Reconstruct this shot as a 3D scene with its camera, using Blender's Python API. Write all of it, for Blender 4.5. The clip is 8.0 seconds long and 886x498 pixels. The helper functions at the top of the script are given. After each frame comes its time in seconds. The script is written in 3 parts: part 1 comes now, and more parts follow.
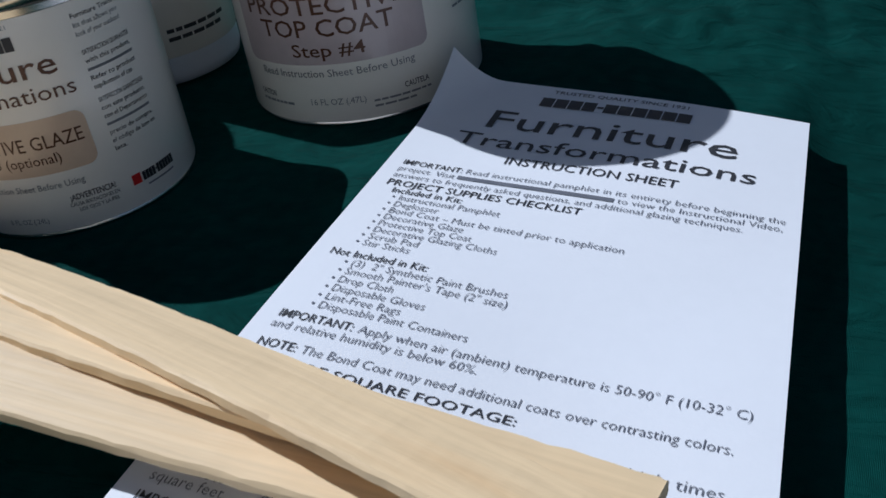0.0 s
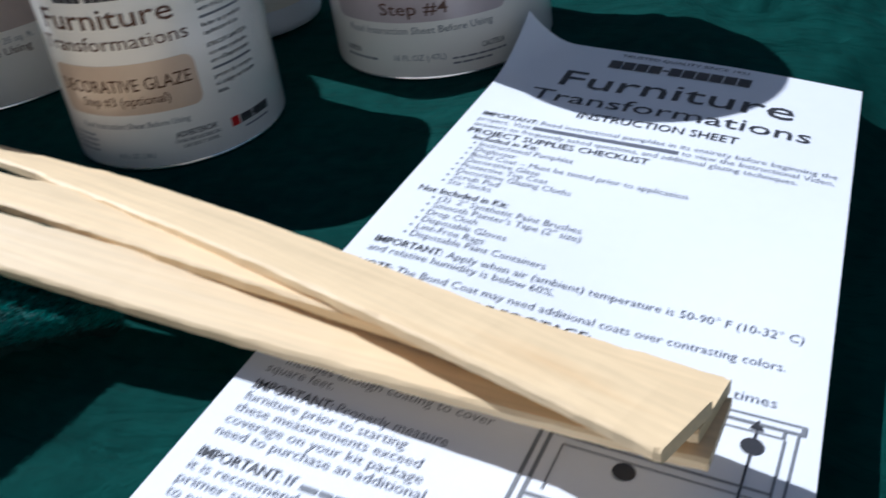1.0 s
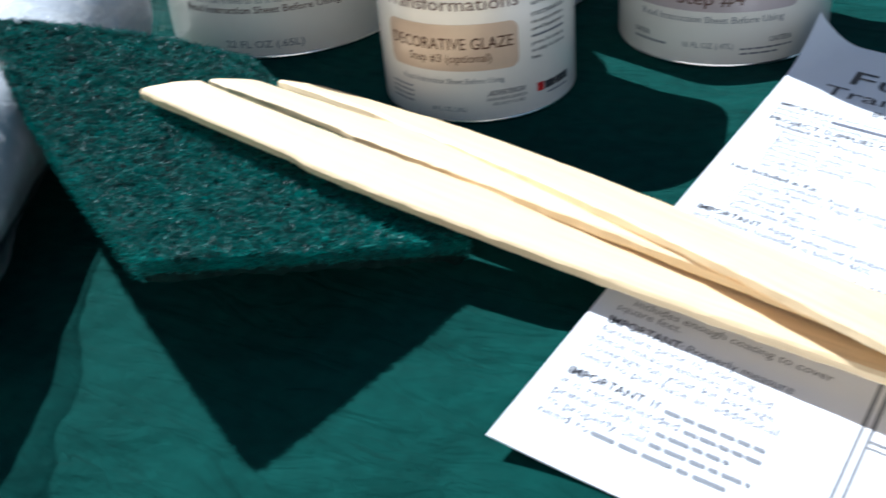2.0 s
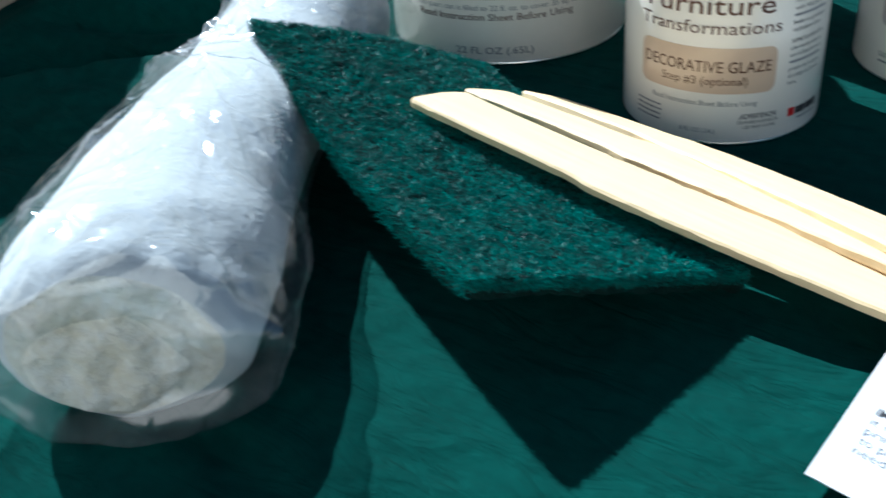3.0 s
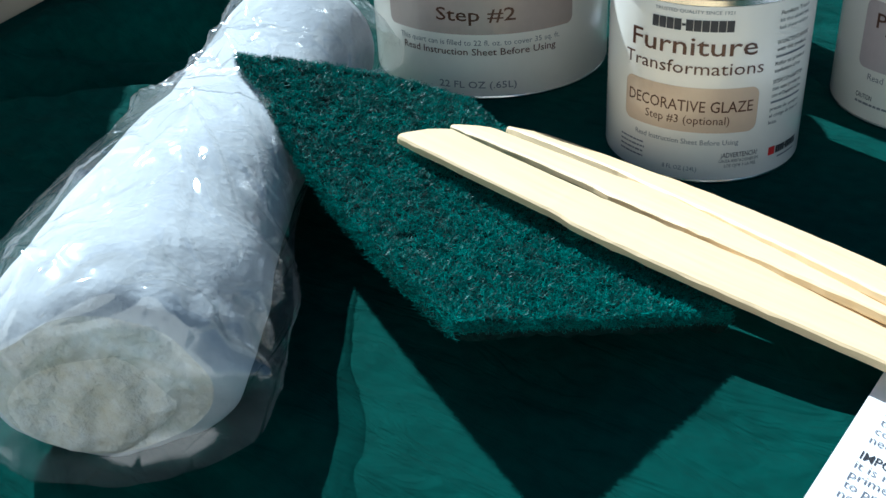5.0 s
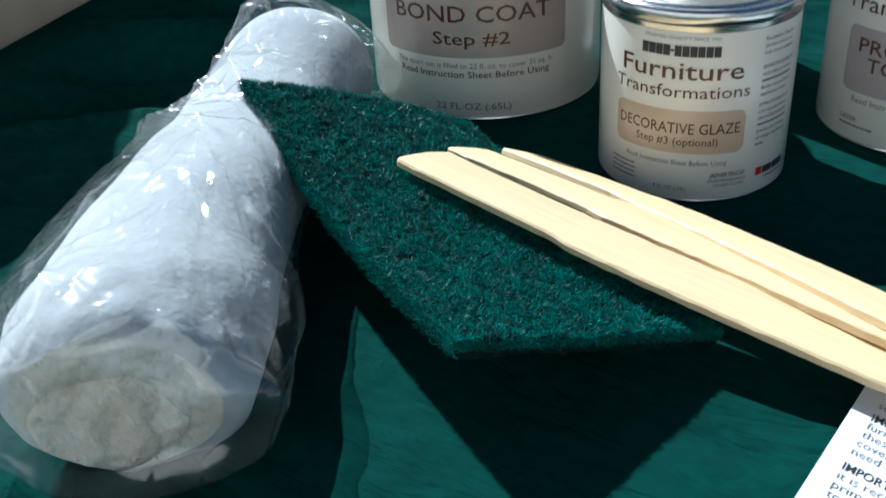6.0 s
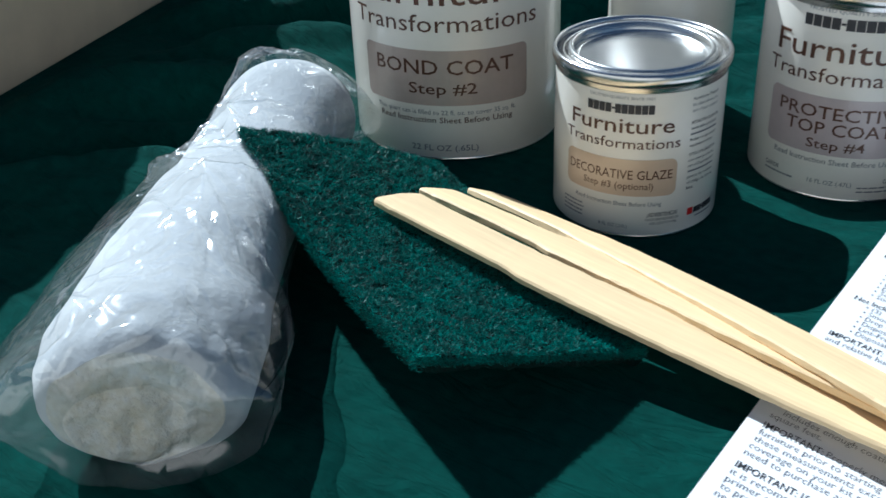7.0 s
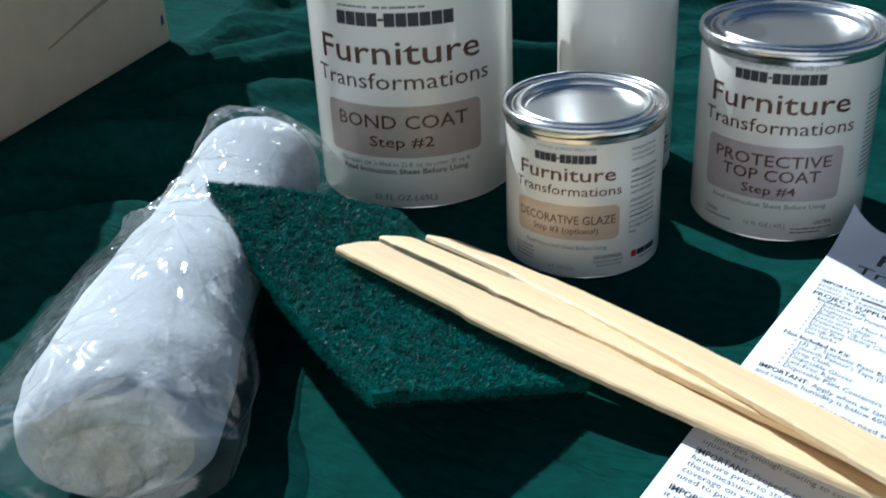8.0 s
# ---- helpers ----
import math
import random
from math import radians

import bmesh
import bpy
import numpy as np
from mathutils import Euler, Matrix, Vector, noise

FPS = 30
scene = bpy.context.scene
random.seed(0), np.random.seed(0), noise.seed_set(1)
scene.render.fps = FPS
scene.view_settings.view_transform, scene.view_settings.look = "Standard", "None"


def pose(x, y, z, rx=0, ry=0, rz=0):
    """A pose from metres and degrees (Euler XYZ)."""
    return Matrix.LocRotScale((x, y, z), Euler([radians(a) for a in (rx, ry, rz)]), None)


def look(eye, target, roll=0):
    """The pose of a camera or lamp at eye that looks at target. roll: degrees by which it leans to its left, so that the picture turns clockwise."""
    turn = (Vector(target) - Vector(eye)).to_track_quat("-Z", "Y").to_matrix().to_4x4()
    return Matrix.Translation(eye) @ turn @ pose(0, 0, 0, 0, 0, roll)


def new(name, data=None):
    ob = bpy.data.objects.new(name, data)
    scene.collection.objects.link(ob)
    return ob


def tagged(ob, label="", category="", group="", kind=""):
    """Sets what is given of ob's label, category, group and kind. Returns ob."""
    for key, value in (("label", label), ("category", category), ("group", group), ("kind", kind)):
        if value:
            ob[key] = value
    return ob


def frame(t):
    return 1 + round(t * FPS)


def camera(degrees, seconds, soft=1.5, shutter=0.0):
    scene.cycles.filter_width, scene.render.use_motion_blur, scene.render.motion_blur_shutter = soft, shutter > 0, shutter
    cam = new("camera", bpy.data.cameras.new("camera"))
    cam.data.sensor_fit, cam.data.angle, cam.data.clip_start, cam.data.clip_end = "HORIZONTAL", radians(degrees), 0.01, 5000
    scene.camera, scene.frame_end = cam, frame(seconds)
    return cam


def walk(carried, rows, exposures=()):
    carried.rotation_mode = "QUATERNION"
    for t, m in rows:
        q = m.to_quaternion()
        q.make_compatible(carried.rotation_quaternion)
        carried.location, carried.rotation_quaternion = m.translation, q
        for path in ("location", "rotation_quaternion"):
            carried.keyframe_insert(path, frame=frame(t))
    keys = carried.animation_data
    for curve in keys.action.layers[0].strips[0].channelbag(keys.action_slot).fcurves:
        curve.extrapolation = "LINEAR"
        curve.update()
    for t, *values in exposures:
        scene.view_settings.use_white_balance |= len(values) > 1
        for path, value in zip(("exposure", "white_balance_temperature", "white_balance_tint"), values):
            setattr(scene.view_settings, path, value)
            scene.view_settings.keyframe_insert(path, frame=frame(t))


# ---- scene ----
cam = camera(45.64, 8.0, shutter=0.5)
PATH = [
    (0, (0.13018, -0.10858, 0.14684), (0.01392, 0.11818, -0.01147), -9.95),
    (0.5, (0.13141, -0.12153, 0.14822), (0.01401, 0.10409, -0.01087), -9.64),
    (1, (0.12982, -0.14044, 0.15230), (0.00625, 0.08043, -0.00879), -8.73),
    (1.4, (0.11938, -0.16523, 0.15919), (-0.01444, 0.04999, -0.00135), -7.30),
    (1.5, (0.11418, -0.17220, 0.16178), (-0.02122, 0.04174, 0.00086), -6.36),
    (1.7, (0.10462, -0.18230, 0.16284), (-0.03560, 0.02886, 0.00238), -5.38),
    (2, (0.09141, -0.19480, 0.16697), (-0.05727, 0.00961, 0.00538), -5.49),
    (2.2, (0.08378, -0.19950, 0.16720), (-0.06769, 0.00244, 0.00509), -5.28),
    (3.3, (0.04061, -0.23243, 0.18759), (-0.12881, -0.04709, 0.02344), -4.97),
    (3.5, (0.04000, -0.23283, 0.18735), (-0.12888, -0.04641, 0.02387), -4.72),
    (4, (0.03900, -0.23170, 0.18944), (-0.12644, -0.04120, 0.02714), -3.95),
    (4.5, (0.04234, -0.22790, 0.18920), (-0.12001, -0.03369, 0.02817), -3.50),
    (5.8, (0.04390, -0.23123, 0.19041), (-0.11825, -0.03415, 0.03272), -3.49),
    (6, (0.04785, -0.23535, 0.19793), (-0.11418, -0.03762, 0.04095), -3.59),
    (6.5, (0.05907, -0.25199, 0.21605), (-0.10235, -0.05340, 0.05950), -3.14),
    (7, (0.08183, -0.26643, 0.23243), (-0.07816, -0.06459, 0.07860), -2.54),
    (7.5, (0.09320, -0.27598, 0.24006), (-0.06593, -0.07178, 0.08848), -2.69),
    (8, (0.10419, -0.27983, 0.24567), (-0.05452, -0.06912, 0.10280), -2.91),
]
EXPOSURES = [(0.0, -0.39, 5240, 11), (0.5, -0.24, 5240, 11), (1.0, 0.12, 5240, 11), (1.5, 0.65, 5260, 9), (2.0, 0.95, 5360, 8), (2.4, 0.96, 5330, 5), (3.3, 0.85, 5130, 0), (4.5, 0.81, 5100, -1), (6.0, 0.52, 5250, 1), (7.0, 0.39, 5290, 3), (8.0, 0.37, 5290, 4)]
walk(cam, [(t, look(eye, target, roll)) for t, eye, target, roll in PATH], EXPOSURES)

# ---- world and sun ----
SUN_FROM = Vector((-0.94, 0.265, 1.0)).normalized()
world = bpy.data.worlds.new("sky")
scene.world = world
world.use_nodes = True
wn = world.node_tree
sky = wn.nodes.new("ShaderNodeTexSky")
sky.sky_type = "NISHITA"
sky.sun_disc = False
sky.sun_elevation = math.asin(SUN_FROM.z)
sky.sun_rotation = math.atan2(SUN_FROM.x, SUN_FROM.y)
wn.nodes["Background"].inputs[1].default_value = 0.034
wn.links.new(sky.outputs[0], wn.nodes["Background"].inputs[0])
sun_data = bpy.data.lights.new("sun", "SUN")
sun_data.energy = 5.0
sun_data.angle = radians(0.55)
sun_data.color = (1.0, 0.96, 0.9)
sun = new("sun", sun_data)
sun.matrix_world = look(SUN_FROM * 3, (0, 0, 0))


# ---- materials ----
def mat(name, colour, rough=0.5, metal=0.0, vary=0.08, scale=60.0, bump=0.0, bump_scale=400.0, stretch=(1, 1, 1), coat=0.0, dirt=None):
    """A principled surface with two scales of colour change and a fine relief."""
    m = bpy.data.materials.new(name)
    m.use_nodes = True
    nt = m.node_tree
    b = nt.nodes["Principled BSDF"]
    b.inputs["Roughness"].default_value = rough
    b.inputs["Metallic"].default_value = metal
    b.inputs["Coat Weight"].default_value = coat
    co = nt.nodes.new("ShaderNodeTexCoord")
    mp = nt.nodes.new("ShaderNodeMapping")
    mp.inputs["Scale"].default_value = stretch
    nt.links.new(co.outputs["Object"], mp.inputs[0])
    n1 = nt.nodes.new("ShaderNodeTexNoise")
    n1.inputs["Scale"].default_value = scale
    n1.inputs["Detail"].default_value = 6
    n2 = nt.nodes.new("ShaderNodeTexNoise")
    n2.inputs["Scale"].default_value = scale * 9
    n2.inputs["Detail"].default_value = 3
    for n in (n1, n2):
        nt.links.new(mp.outputs[0], n.inputs["Vector"])
    mix = nt.nodes.new("ShaderNodeMix")
    mix.data_type = "FLOAT"
    mix.inputs[0].default_value = 0.4
    nt.links.new(n1.outputs[0], mix.inputs[2])
    nt.links.new(n2.outputs[0], mix.inputs[3])
    ramp = nt.nodes.new("ShaderNodeValToRGB")
    lo = dirt or tuple(c * (1 - vary) for c in colour)
    hi = tuple(min(1.0, c * (1 + vary)) for c in colour)
    ramp.color_ramp.elements[0].position, ramp.color_ramp.elements[1].position = 0.32, 0.66
    ramp.color_ramp.elements[0].color, ramp.color_ramp.elements[1].color = (*lo, 1), (*hi, 1)
    nt.links.new(mix.outputs[0], ramp.inputs[0])
    nt.links.new(ramp.outputs[0], b.inputs["Base Color"])
    if bump:
        n3 = nt.nodes.new("ShaderNodeTexNoise")
        n3.inputs["Scale"].default_value = bump_scale
        n3.inputs["Detail"].default_value = 5
        nt.links.new(mp.outputs[0], n3.inputs["Vector"])
        bp = nt.nodes.new("ShaderNodeBump")
        bp.inputs["Strength"].default_value = 1.0
        bp.inputs["Distance"].default_value = bump
        nt.links.new(n3.outputs[0], bp.inputs["Height"])
        nt.links.new(bp.outputs[0], b.inputs["Normal"])
    return m


def film_material():
    """Thin clear plastic: mostly seen through, a little milky, glossy by Fresnel."""
    m = bpy.data.materials.new("clear_film")
    m.use_nodes = True
    nt = m.node_tree
    for n in list(nt.nodes):
        nt.nodes.remove(n)
    out = nt.nodes.new("ShaderNodeOutputMaterial")
    clear = nt.nodes.new("ShaderNodeBsdfTransparent")
    clear.inputs[0].default_value = (0.97, 0.98, 0.985, 1)
    gloss = nt.nodes.new("ShaderNodeBsdfGlossy")
    gloss.inputs["Roughness"].default_value = 0.13
    milk = nt.nodes.new("ShaderNodeBsdfDiffuse")
    milk.inputs[0].default_value = (0.82, 0.85, 0.87, 1)
    lw = nt.nodes.new("ShaderNodeLayerWeight")
    lw.inputs[0].default_value = 0.5
    pw = nt.nodes.new("ShaderNodeMath")
    pw.operation = "POWER"
    pw.inputs[1].default_value = 4.0
    nt.links.new(lw.outputs["Facing"], pw.inputs[0])
    fr = nt.nodes.new("ShaderNodeMath")
    fr.operation = "MULTIPLY_ADD"
    fr.inputs[1].default_value = 0.4
    fr.inputs[2].default_value = 0.15
    nt.links.new(pw.outputs[0], fr.inputs[0])
    co = nt.nodes.new("ShaderNodeTexCoord")
    nz = nt.nodes.new("ShaderNodeTexVoronoi")
    nz.feature = "DISTANCE_TO_EDGE"
    nz.inputs["Scale"].default_value = 26
    turn = nt.nodes.new("ShaderNodeMapping")
    turn.inputs["Rotation"].default_value = (0.3, 0.2, 0.65)
    turn.inputs["Scale"].default_value = (1.5, 0.55, 1.0)
    nt.links.new(co.outputs["Object"], turn.inputs[0])
    nt.links.new(turn.outputs[0], nz.inputs["Vector"])
    line = nt.nodes.new("ShaderNodeMapRange")  # thin sharp creases with slack film between
    line.interpolation_type = "SMOOTHSTEP"
    line.inputs[1].default_value, line.inputs[2].default_value = 0.0, 0.07
    line.inputs[3].default_value, line.inputs[4].default_value = 1.0, 0.0
    bp = nt.nodes.new("ShaderNodeBump")
    bp.inputs["Distance"].default_value = 0.0005
    nt.links.new(nz.outputs["Distance"], line.inputs[0])
    nt.links.new(line.outputs[0], bp.inputs["Height"])
    nt.links.new(bp.outputs[0], gloss.inputs["Normal"])
    a = nt.nodes.new("ShaderNodeMixShader")
    a.inputs[0].default_value = 0.028
    c = nt.nodes.new("ShaderNodeMixShader")
    nt.links.new(clear.outputs[0], a.inputs[1])
    nt.links.new(milk.outputs[0], a.inputs[2])
    nt.links.new(fr.outputs[0], c.inputs[0])
    nt.links.new(a.outputs[0], c.inputs[1])
    nt.links.new(gloss.outputs[0], c.inputs[2])
    nt.links.new(c.outputs[0], out.inputs[0])
    return m


def weave_material(name, colour):
    """Plain-woven cotton: fine crossed threads over a soft mottle."""
    m = mat(name, colour, 0.85, vary=0.3, scale=18, bump=0.0)
    nt = m.node_tree
    b = nt.nodes["Principled BSDF"]
    b.inputs["Specular IOR Level"].default_value = 0.04
    co = nt.nodes.new("ShaderNodeTexCoord")
    add = None
    for axis in ("X", "Y"):
        w = nt.nodes.new("ShaderNodeTexWave")
        w.bands_direction = axis
        w.inputs["Scale"].default_value = 900
        w.inputs["Distortion"].default_value = 3.5
        w.inputs["Detail"].default_value = 2
        nt.links.new(co.outputs["Object"], w.inputs["Vector"])
        if add is None:
            add = w
        else:
            s = nt.nodes.new("ShaderNodeMath")
            s.operation = "ADD"
            nt.links.new(add.outputs[1], s.inputs[0])
            nt.links.new(w.outputs[1], s.inputs[1])
            add = s
    bp = nt.nodes.new("ShaderNodeBump")
    bp.inputs["Distance"].default_value = 0.00012
    nt.links.new(add.outputs[0], bp.inputs["Height"])
    rumple = nt.nodes.new("ShaderNodeTexNoise")
    rumple.inputs["Scale"].default_value = 42
    rumple.inputs["Detail"].default_value = 4
    rumple.inputs["Distortion"].default_value = 0.8
    mp2 = nt.nodes.new("ShaderNodeMapping")
    mp2.inputs["Scale"].default_value = (0.55, 1.5, 1.0)
    mp2.inputs["Rotation"].default_value = (0, 0, 0.3)
    nt.links.new(co.outputs["Object"], mp2.inputs[0])
    nt.links.new(mp2.outputs[0], rumple.inputs["Vector"])
    bp2 = nt.nodes.new("ShaderNodeBump")
    bp2.inputs["Distance"].default_value = 0.009
    nt.links.new(rumple.outputs[0], bp2.inputs["Height"])
    nt.links.new(bp2.outputs[0], bp.inputs["Normal"])
    nt.links.new(bp.outputs[0], b.inputs["Normal"])
    return m


CLOTH = weave_material("green_cotton", (0.0068, 0.055, 0.0450))
# pale surface of the two unseen walls that shape the light
STUCCO = mat("pale_stucco", (0.82, 0.78, 0.72), 0.9, vary=0.06, scale=4, bump=0.003, bump_scale=120)
GROUND = mat("weathered_concrete", (0.30, 0.285, 0.26), 0.85, vary=0.12, scale=3, bump=0.002, bump_scale=80)
PAPER = mat("white_paper", (0.85, 0.85, 0.86), 0.55, vary=0.015, scale=25, bump=0.00004, bump_scale=900)
INK = mat("black_ink", (0.035, 0.035, 0.04), 0.5, vary=0.2, scale=200)
TEXT_INK = mat("text_ink", (0.15, 0.155, 0.18), 0.5, vary=0.2, scale=200)
GREY_INK = mat("grey_ink", (0.21, 0.215, 0.225), 0.5, vary=0.1, scale=200)
BROWN_INK = mat("brown_ink", (0.10, 0.042, 0.024), 0.3, vary=0.2, scale=200)
RED_INK = mat("red_ink", (0.55, 0.02, 0.02), 0.4, vary=0.1, scale=200)
WOOD = mat("pale_birch", (0.79, 0.585, 0.328), 0.6, vary=0.14, scale=30, bump=0.0003, bump_scale=190, stretch=(0.12, 2.2, 2.2))
nt = WOOD.node_tree
stain = nt.nodes.new("ShaderNodeTexNoise")
stain.inputs["Scale"].default_value = 55
stain.inputs["Detail"].default_value = 4
far_grain = nt.nodes.new("ShaderNodeMapRange")
far_grain.inputs[1].default_value, far_grain.inputs[2].default_value = 0.62, 0.78
far_grain.inputs[4].default_value = 0.35
tint = nt.nodes.new("ShaderNodeMix")
tint.data_type = "RGBA"
tint.inputs[7].default_value = (0.52, 0.27, 0.08, 1)
sock = nt.nodes["Principled BSDF"].inputs["Base Color"]
ramp_out = sock.links[0].from_socket
nt.links.new(nt.nodes["Mapping"].outputs[0], stain.inputs["Vector"])
nt.links.new(stain.outputs[0], far_grain.inputs[0])
nt.links.new(far_grain.outputs[0], tint.inputs[0])
nt.links.new(ramp_out, tint.inputs[6])
nt.links.new(tint.outputs[2], sock)
END_GRAIN = mat("birch_end", (0.66, 0.5, 0.3), 0.7, vary=0.2, scale=300, bump=0.0001)
LABEL = mat("label_white", (0.86, 0.82, 0.735), 0.3, vary=0.02, scale=20, coat=0.25)
TIN = mat("tinplate", (0.72, 0.71, 0.69), 0.22, metal=1.0, vary=0.06, scale=40, bump=0.00003, bump_scale=300)
TIN_LID = mat("tinplate_lid", (0.70, 0.70, 0.68), 0.27, metal=1.0, vary=0.08, scale=30, bump=0.0001, bump_scale=60)
TAN = mat("tan_panel", (0.62, 0.47, 0.34), 0.34, vary=0.04, scale=30, coat=0.25)
TAUPE = mat("taupe_panel", (0.46, 0.375, 0.325), 0.34, vary=0.05, scale=30, coat=0.25)
MAUVE = mat("mauve_panel", (0.51, 0.43, 0.42), 0.34, vary=0.05, scale=30, coat=0.25)
for glossy in (LABEL, TAN, TAUPE, MAUVE):
    glossy.node_tree.nodes["Principled BSDF"].inputs["Coat Weight"].default_value = 0.8
    glossy.node_tree.nodes["Principled BSDF"].inputs["Coat Roughness"].default_value = 0.16
PLASTIC = mat("white_plastic", (0.72, 0.75, 0.80), 0.3, vary=0.02, scale=20)
# near-black base: the shade in the pits between fibres is put into the colour
PAD = mat("green_abrasive_pit_shade", (0.001, 0.016, 0.012), 0.8, vary=0.6, scale=260, bump=0.0006, bump_scale=900)
# the same green painted much brighter, so the pile looks deeper
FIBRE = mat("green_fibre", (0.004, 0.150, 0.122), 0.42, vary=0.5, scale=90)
nt = FIBRE.node_tree
isle = nt.nodes.new("ShaderNodeNewGeometry")
spread = nt.nodes.new("ShaderNodeMapRange")
spread.inputs[3].default_value, spread.inputs[4].default_value = 0.12, 1.7
shade = nt.nodes.new("ShaderNodeVectorMath")
shade.operation = "SCALE"
sock = nt.nodes["Principled BSDF"].inputs["Base Color"]
plain_green = sock.links[0].from_socket
nt.links.new(isle.outputs["Random Per Island"], spread.inputs[0])
nt.links.new(plain_green, shade.inputs[0])
nt.links.new(spread.outputs[0], shade.inputs["Scale"])
nt.links.new(shade.outputs[0], sock)
PAD.node_tree.nodes["Principled BSDF"].inputs["Specular IOR Level"].default_value = 0.2
FIBRE.node_tree.nodes["Principled BSDF"].inputs["Specular IOR Level"].default_value = 0.28
COTTON = mat("white_cotton", (0.57, 0.585, 0.59), 0.95, vary=0.04, scale=50, bump=0.0004, bump_scale=420)
# the fluffy cloth lets some light through
COTTON.node_tree.nodes["Principled BSDF"].inputs["Subsurface Weight"].default_value = 0.6
COTTON.node_tree.nodes["Principled BSDF"].inputs["Subsurface Radius"].default_value = (0.012, 0.012, 0.012)
COTTON_END = mat("cream_cotton", (0.68, 0.69, 0.665), 0.95, vary=0.08, scale=34, bump=0.0014, bump_scale=420, dirt=(0.56, 0.51, 0.39))
FILM = film_material()
CARD = mat("cream_board", (0.66, 0.525, 0.36), 0.6, vary=0.1, scale=6, bump=0.0003, bump_scale=120)
STAIN = mat("brown_scuff", (0.38, 0.285, 0.18), 0.7, vary=0.25, scale=60)
BLUE_INK = mat("blue_mark", (0.03, 0.1, 0.16), 0.5)


# ---- mesh helpers ----
def smooth(me):
    for p in me.polygons:
        p.use_smooth = True


def part(name, bm, material, parent=None, label="", flat=False):
    me = bpy.data.meshes.new(name)
    if isinstance(bm, tuple):
        me.from_pydata(*bm)
    else:
        bm.to_mesh(me)
        bm.free()
    me.materials.append(material)
    if not flat:
        smooth(me)
    ob = new(name, me)
    if parent is not None:
        ob.parent = parent
    if label:
        ob["label"] = label
    return ob


def empty(name, m):
    ob = new(name)
    ob.empty_display_size = 0.01
    ob.matrix_world = m
    return ob


def lathe(profile, n=96):
    """A turned form from (radius, height) pairs."""
    bm = bmesh.new()
    rings = []
    for r, z in profile:
        if r < 1e-6:
            rings.append([bm.verts.new((0, 0, z))])
        else:
            rings.append([bm.verts.new((r * math.cos(2 * math.pi * k / n), r * math.sin(2 * math.pi * k / n), z)) for k in range(n)])
    for a, b in zip(rings, rings[1:]):
        for k in range(n):
            j = (k + 1) % n
            if len(a) == 1 and len(b) == 1:
                continue
            if len(a) == 1:
                bm.faces.new((a[0], b[j], b[k]))
            elif len(b) == 1:
                bm.faces.new((a[k], a[j], b[0]))
            else:
                bm.faces.new((a[k], a[j], b[j], b[k]))
    bmesh.ops.recalc_face_normals(bm, faces=bm.faces)
    return bm


TEXTS = {}


def text_mesh(body, bold=0.0):
    """Vertices and faces of a line of the built-in font, its left foot at the origin, one unit high; and its width."""
    key = (body, bold)
    if key not in TEXTS:
        cu = bpy.data.curves.new("line", "FONT")
        cu.body = body
        cu.size = 1.0
        cu.offset = bold
        cu.resolution_u = 2
        ob = new("line", cu)
        bpy.context.view_layer.update()
        me = ob.to_mesh()
        vs = [(v.co.x, v.co.y) for v in me.vertices]
        fs = [tuple(p.vertices) for p in me.polygons]
        ob.to_mesh_clear()
        bpy.data.objects.remove(ob)
        x0 = min(v[0] for v in vs)
        TEXTS[key] = ([(x - x0, y / 0.70) for x, y in vs], fs, max(v[0] for v in vs) - x0)
    return TEXTS[key]


def printed(name, body, material, parent, place, width, height, bold=0.0, label=""):
    """A line of text, width by cap height, laid by place(u, v) onto its surface."""
    vs, fs, w = text_mesh(body, bold)
    pts = [place(x / w * width, y * height) for x, y in vs]
    return part(name, (pts, [], fs), material, parent, label or "printed words: " + body, flat=True)


def bar(name, material, parent, place, u0, v0, u1, v1, label="", rounding=0.0, n=14):
    """A printed bar or panel laid by place(u, v), with rounded corners if asked."""
    out = []
    if rounding:
        for cu, cv, a0 in ((u1 - rounding, v1 - rounding, 0), (u0 + rounding, v1 - rounding, 90), (u0 + rounding, v0 + rounding, 180), (u1 - rounding, v0 + rounding, 270)):
            out += [(cu + rounding * math.cos(radians(a0 + k * 18)), cv + rounding * math.sin(radians(a0 + k * 18))) for k in range(6)]
        us = sorted({round(u, 6) for u, _ in out} | {u0 + (u1 - u0) * k / n for k in range(n + 1)})
    else:
        us = [u0 + (u1 - u0) * k / n for k in range(n + 1)]
    pts, faces = [], []
    for u in us:
        inset = 0.0
        if rounding:
            d = max(u0 + rounding - u, u - (u1 - rounding), 0)
            inset = rounding - math.sqrt(max(rounding**2 - d * d, 0))
        pts += [place(u, v0 + inset), place(u, v1 - inset)]
    for k in range(len(us) - 1):
        faces.append((2 * k, 2 * k + 2, 2 * k + 3, 2 * k + 1))
    return part(name, (pts, [], faces), material, parent, label, flat=True)


def blocks(name, material, parent, place, u0, v0, u1, v1, label="plain dark blocks for the maker's name"):
    """A row of plain blocks of the size of a word mark: four, a short dash and six."""
    w = (u1 - u0) / 10.6
    x = u0
    for k in range(11):
        lo, hi = (v0 + (v1 - v0) * 0.42, v0 + (v1 - v0) * 0.62) if k == 4 else (v0, v1)
        step = w * 0.5 if k == 4 else w
        bar(name, material, parent, place, x, lo, x + step * 0.91, hi, label, n=2)
        x += step


# ---- ground and cloth ----
def sheet_plane(x, y):
    return 0.00733 - 0.1105 * x + 0.0104 * y


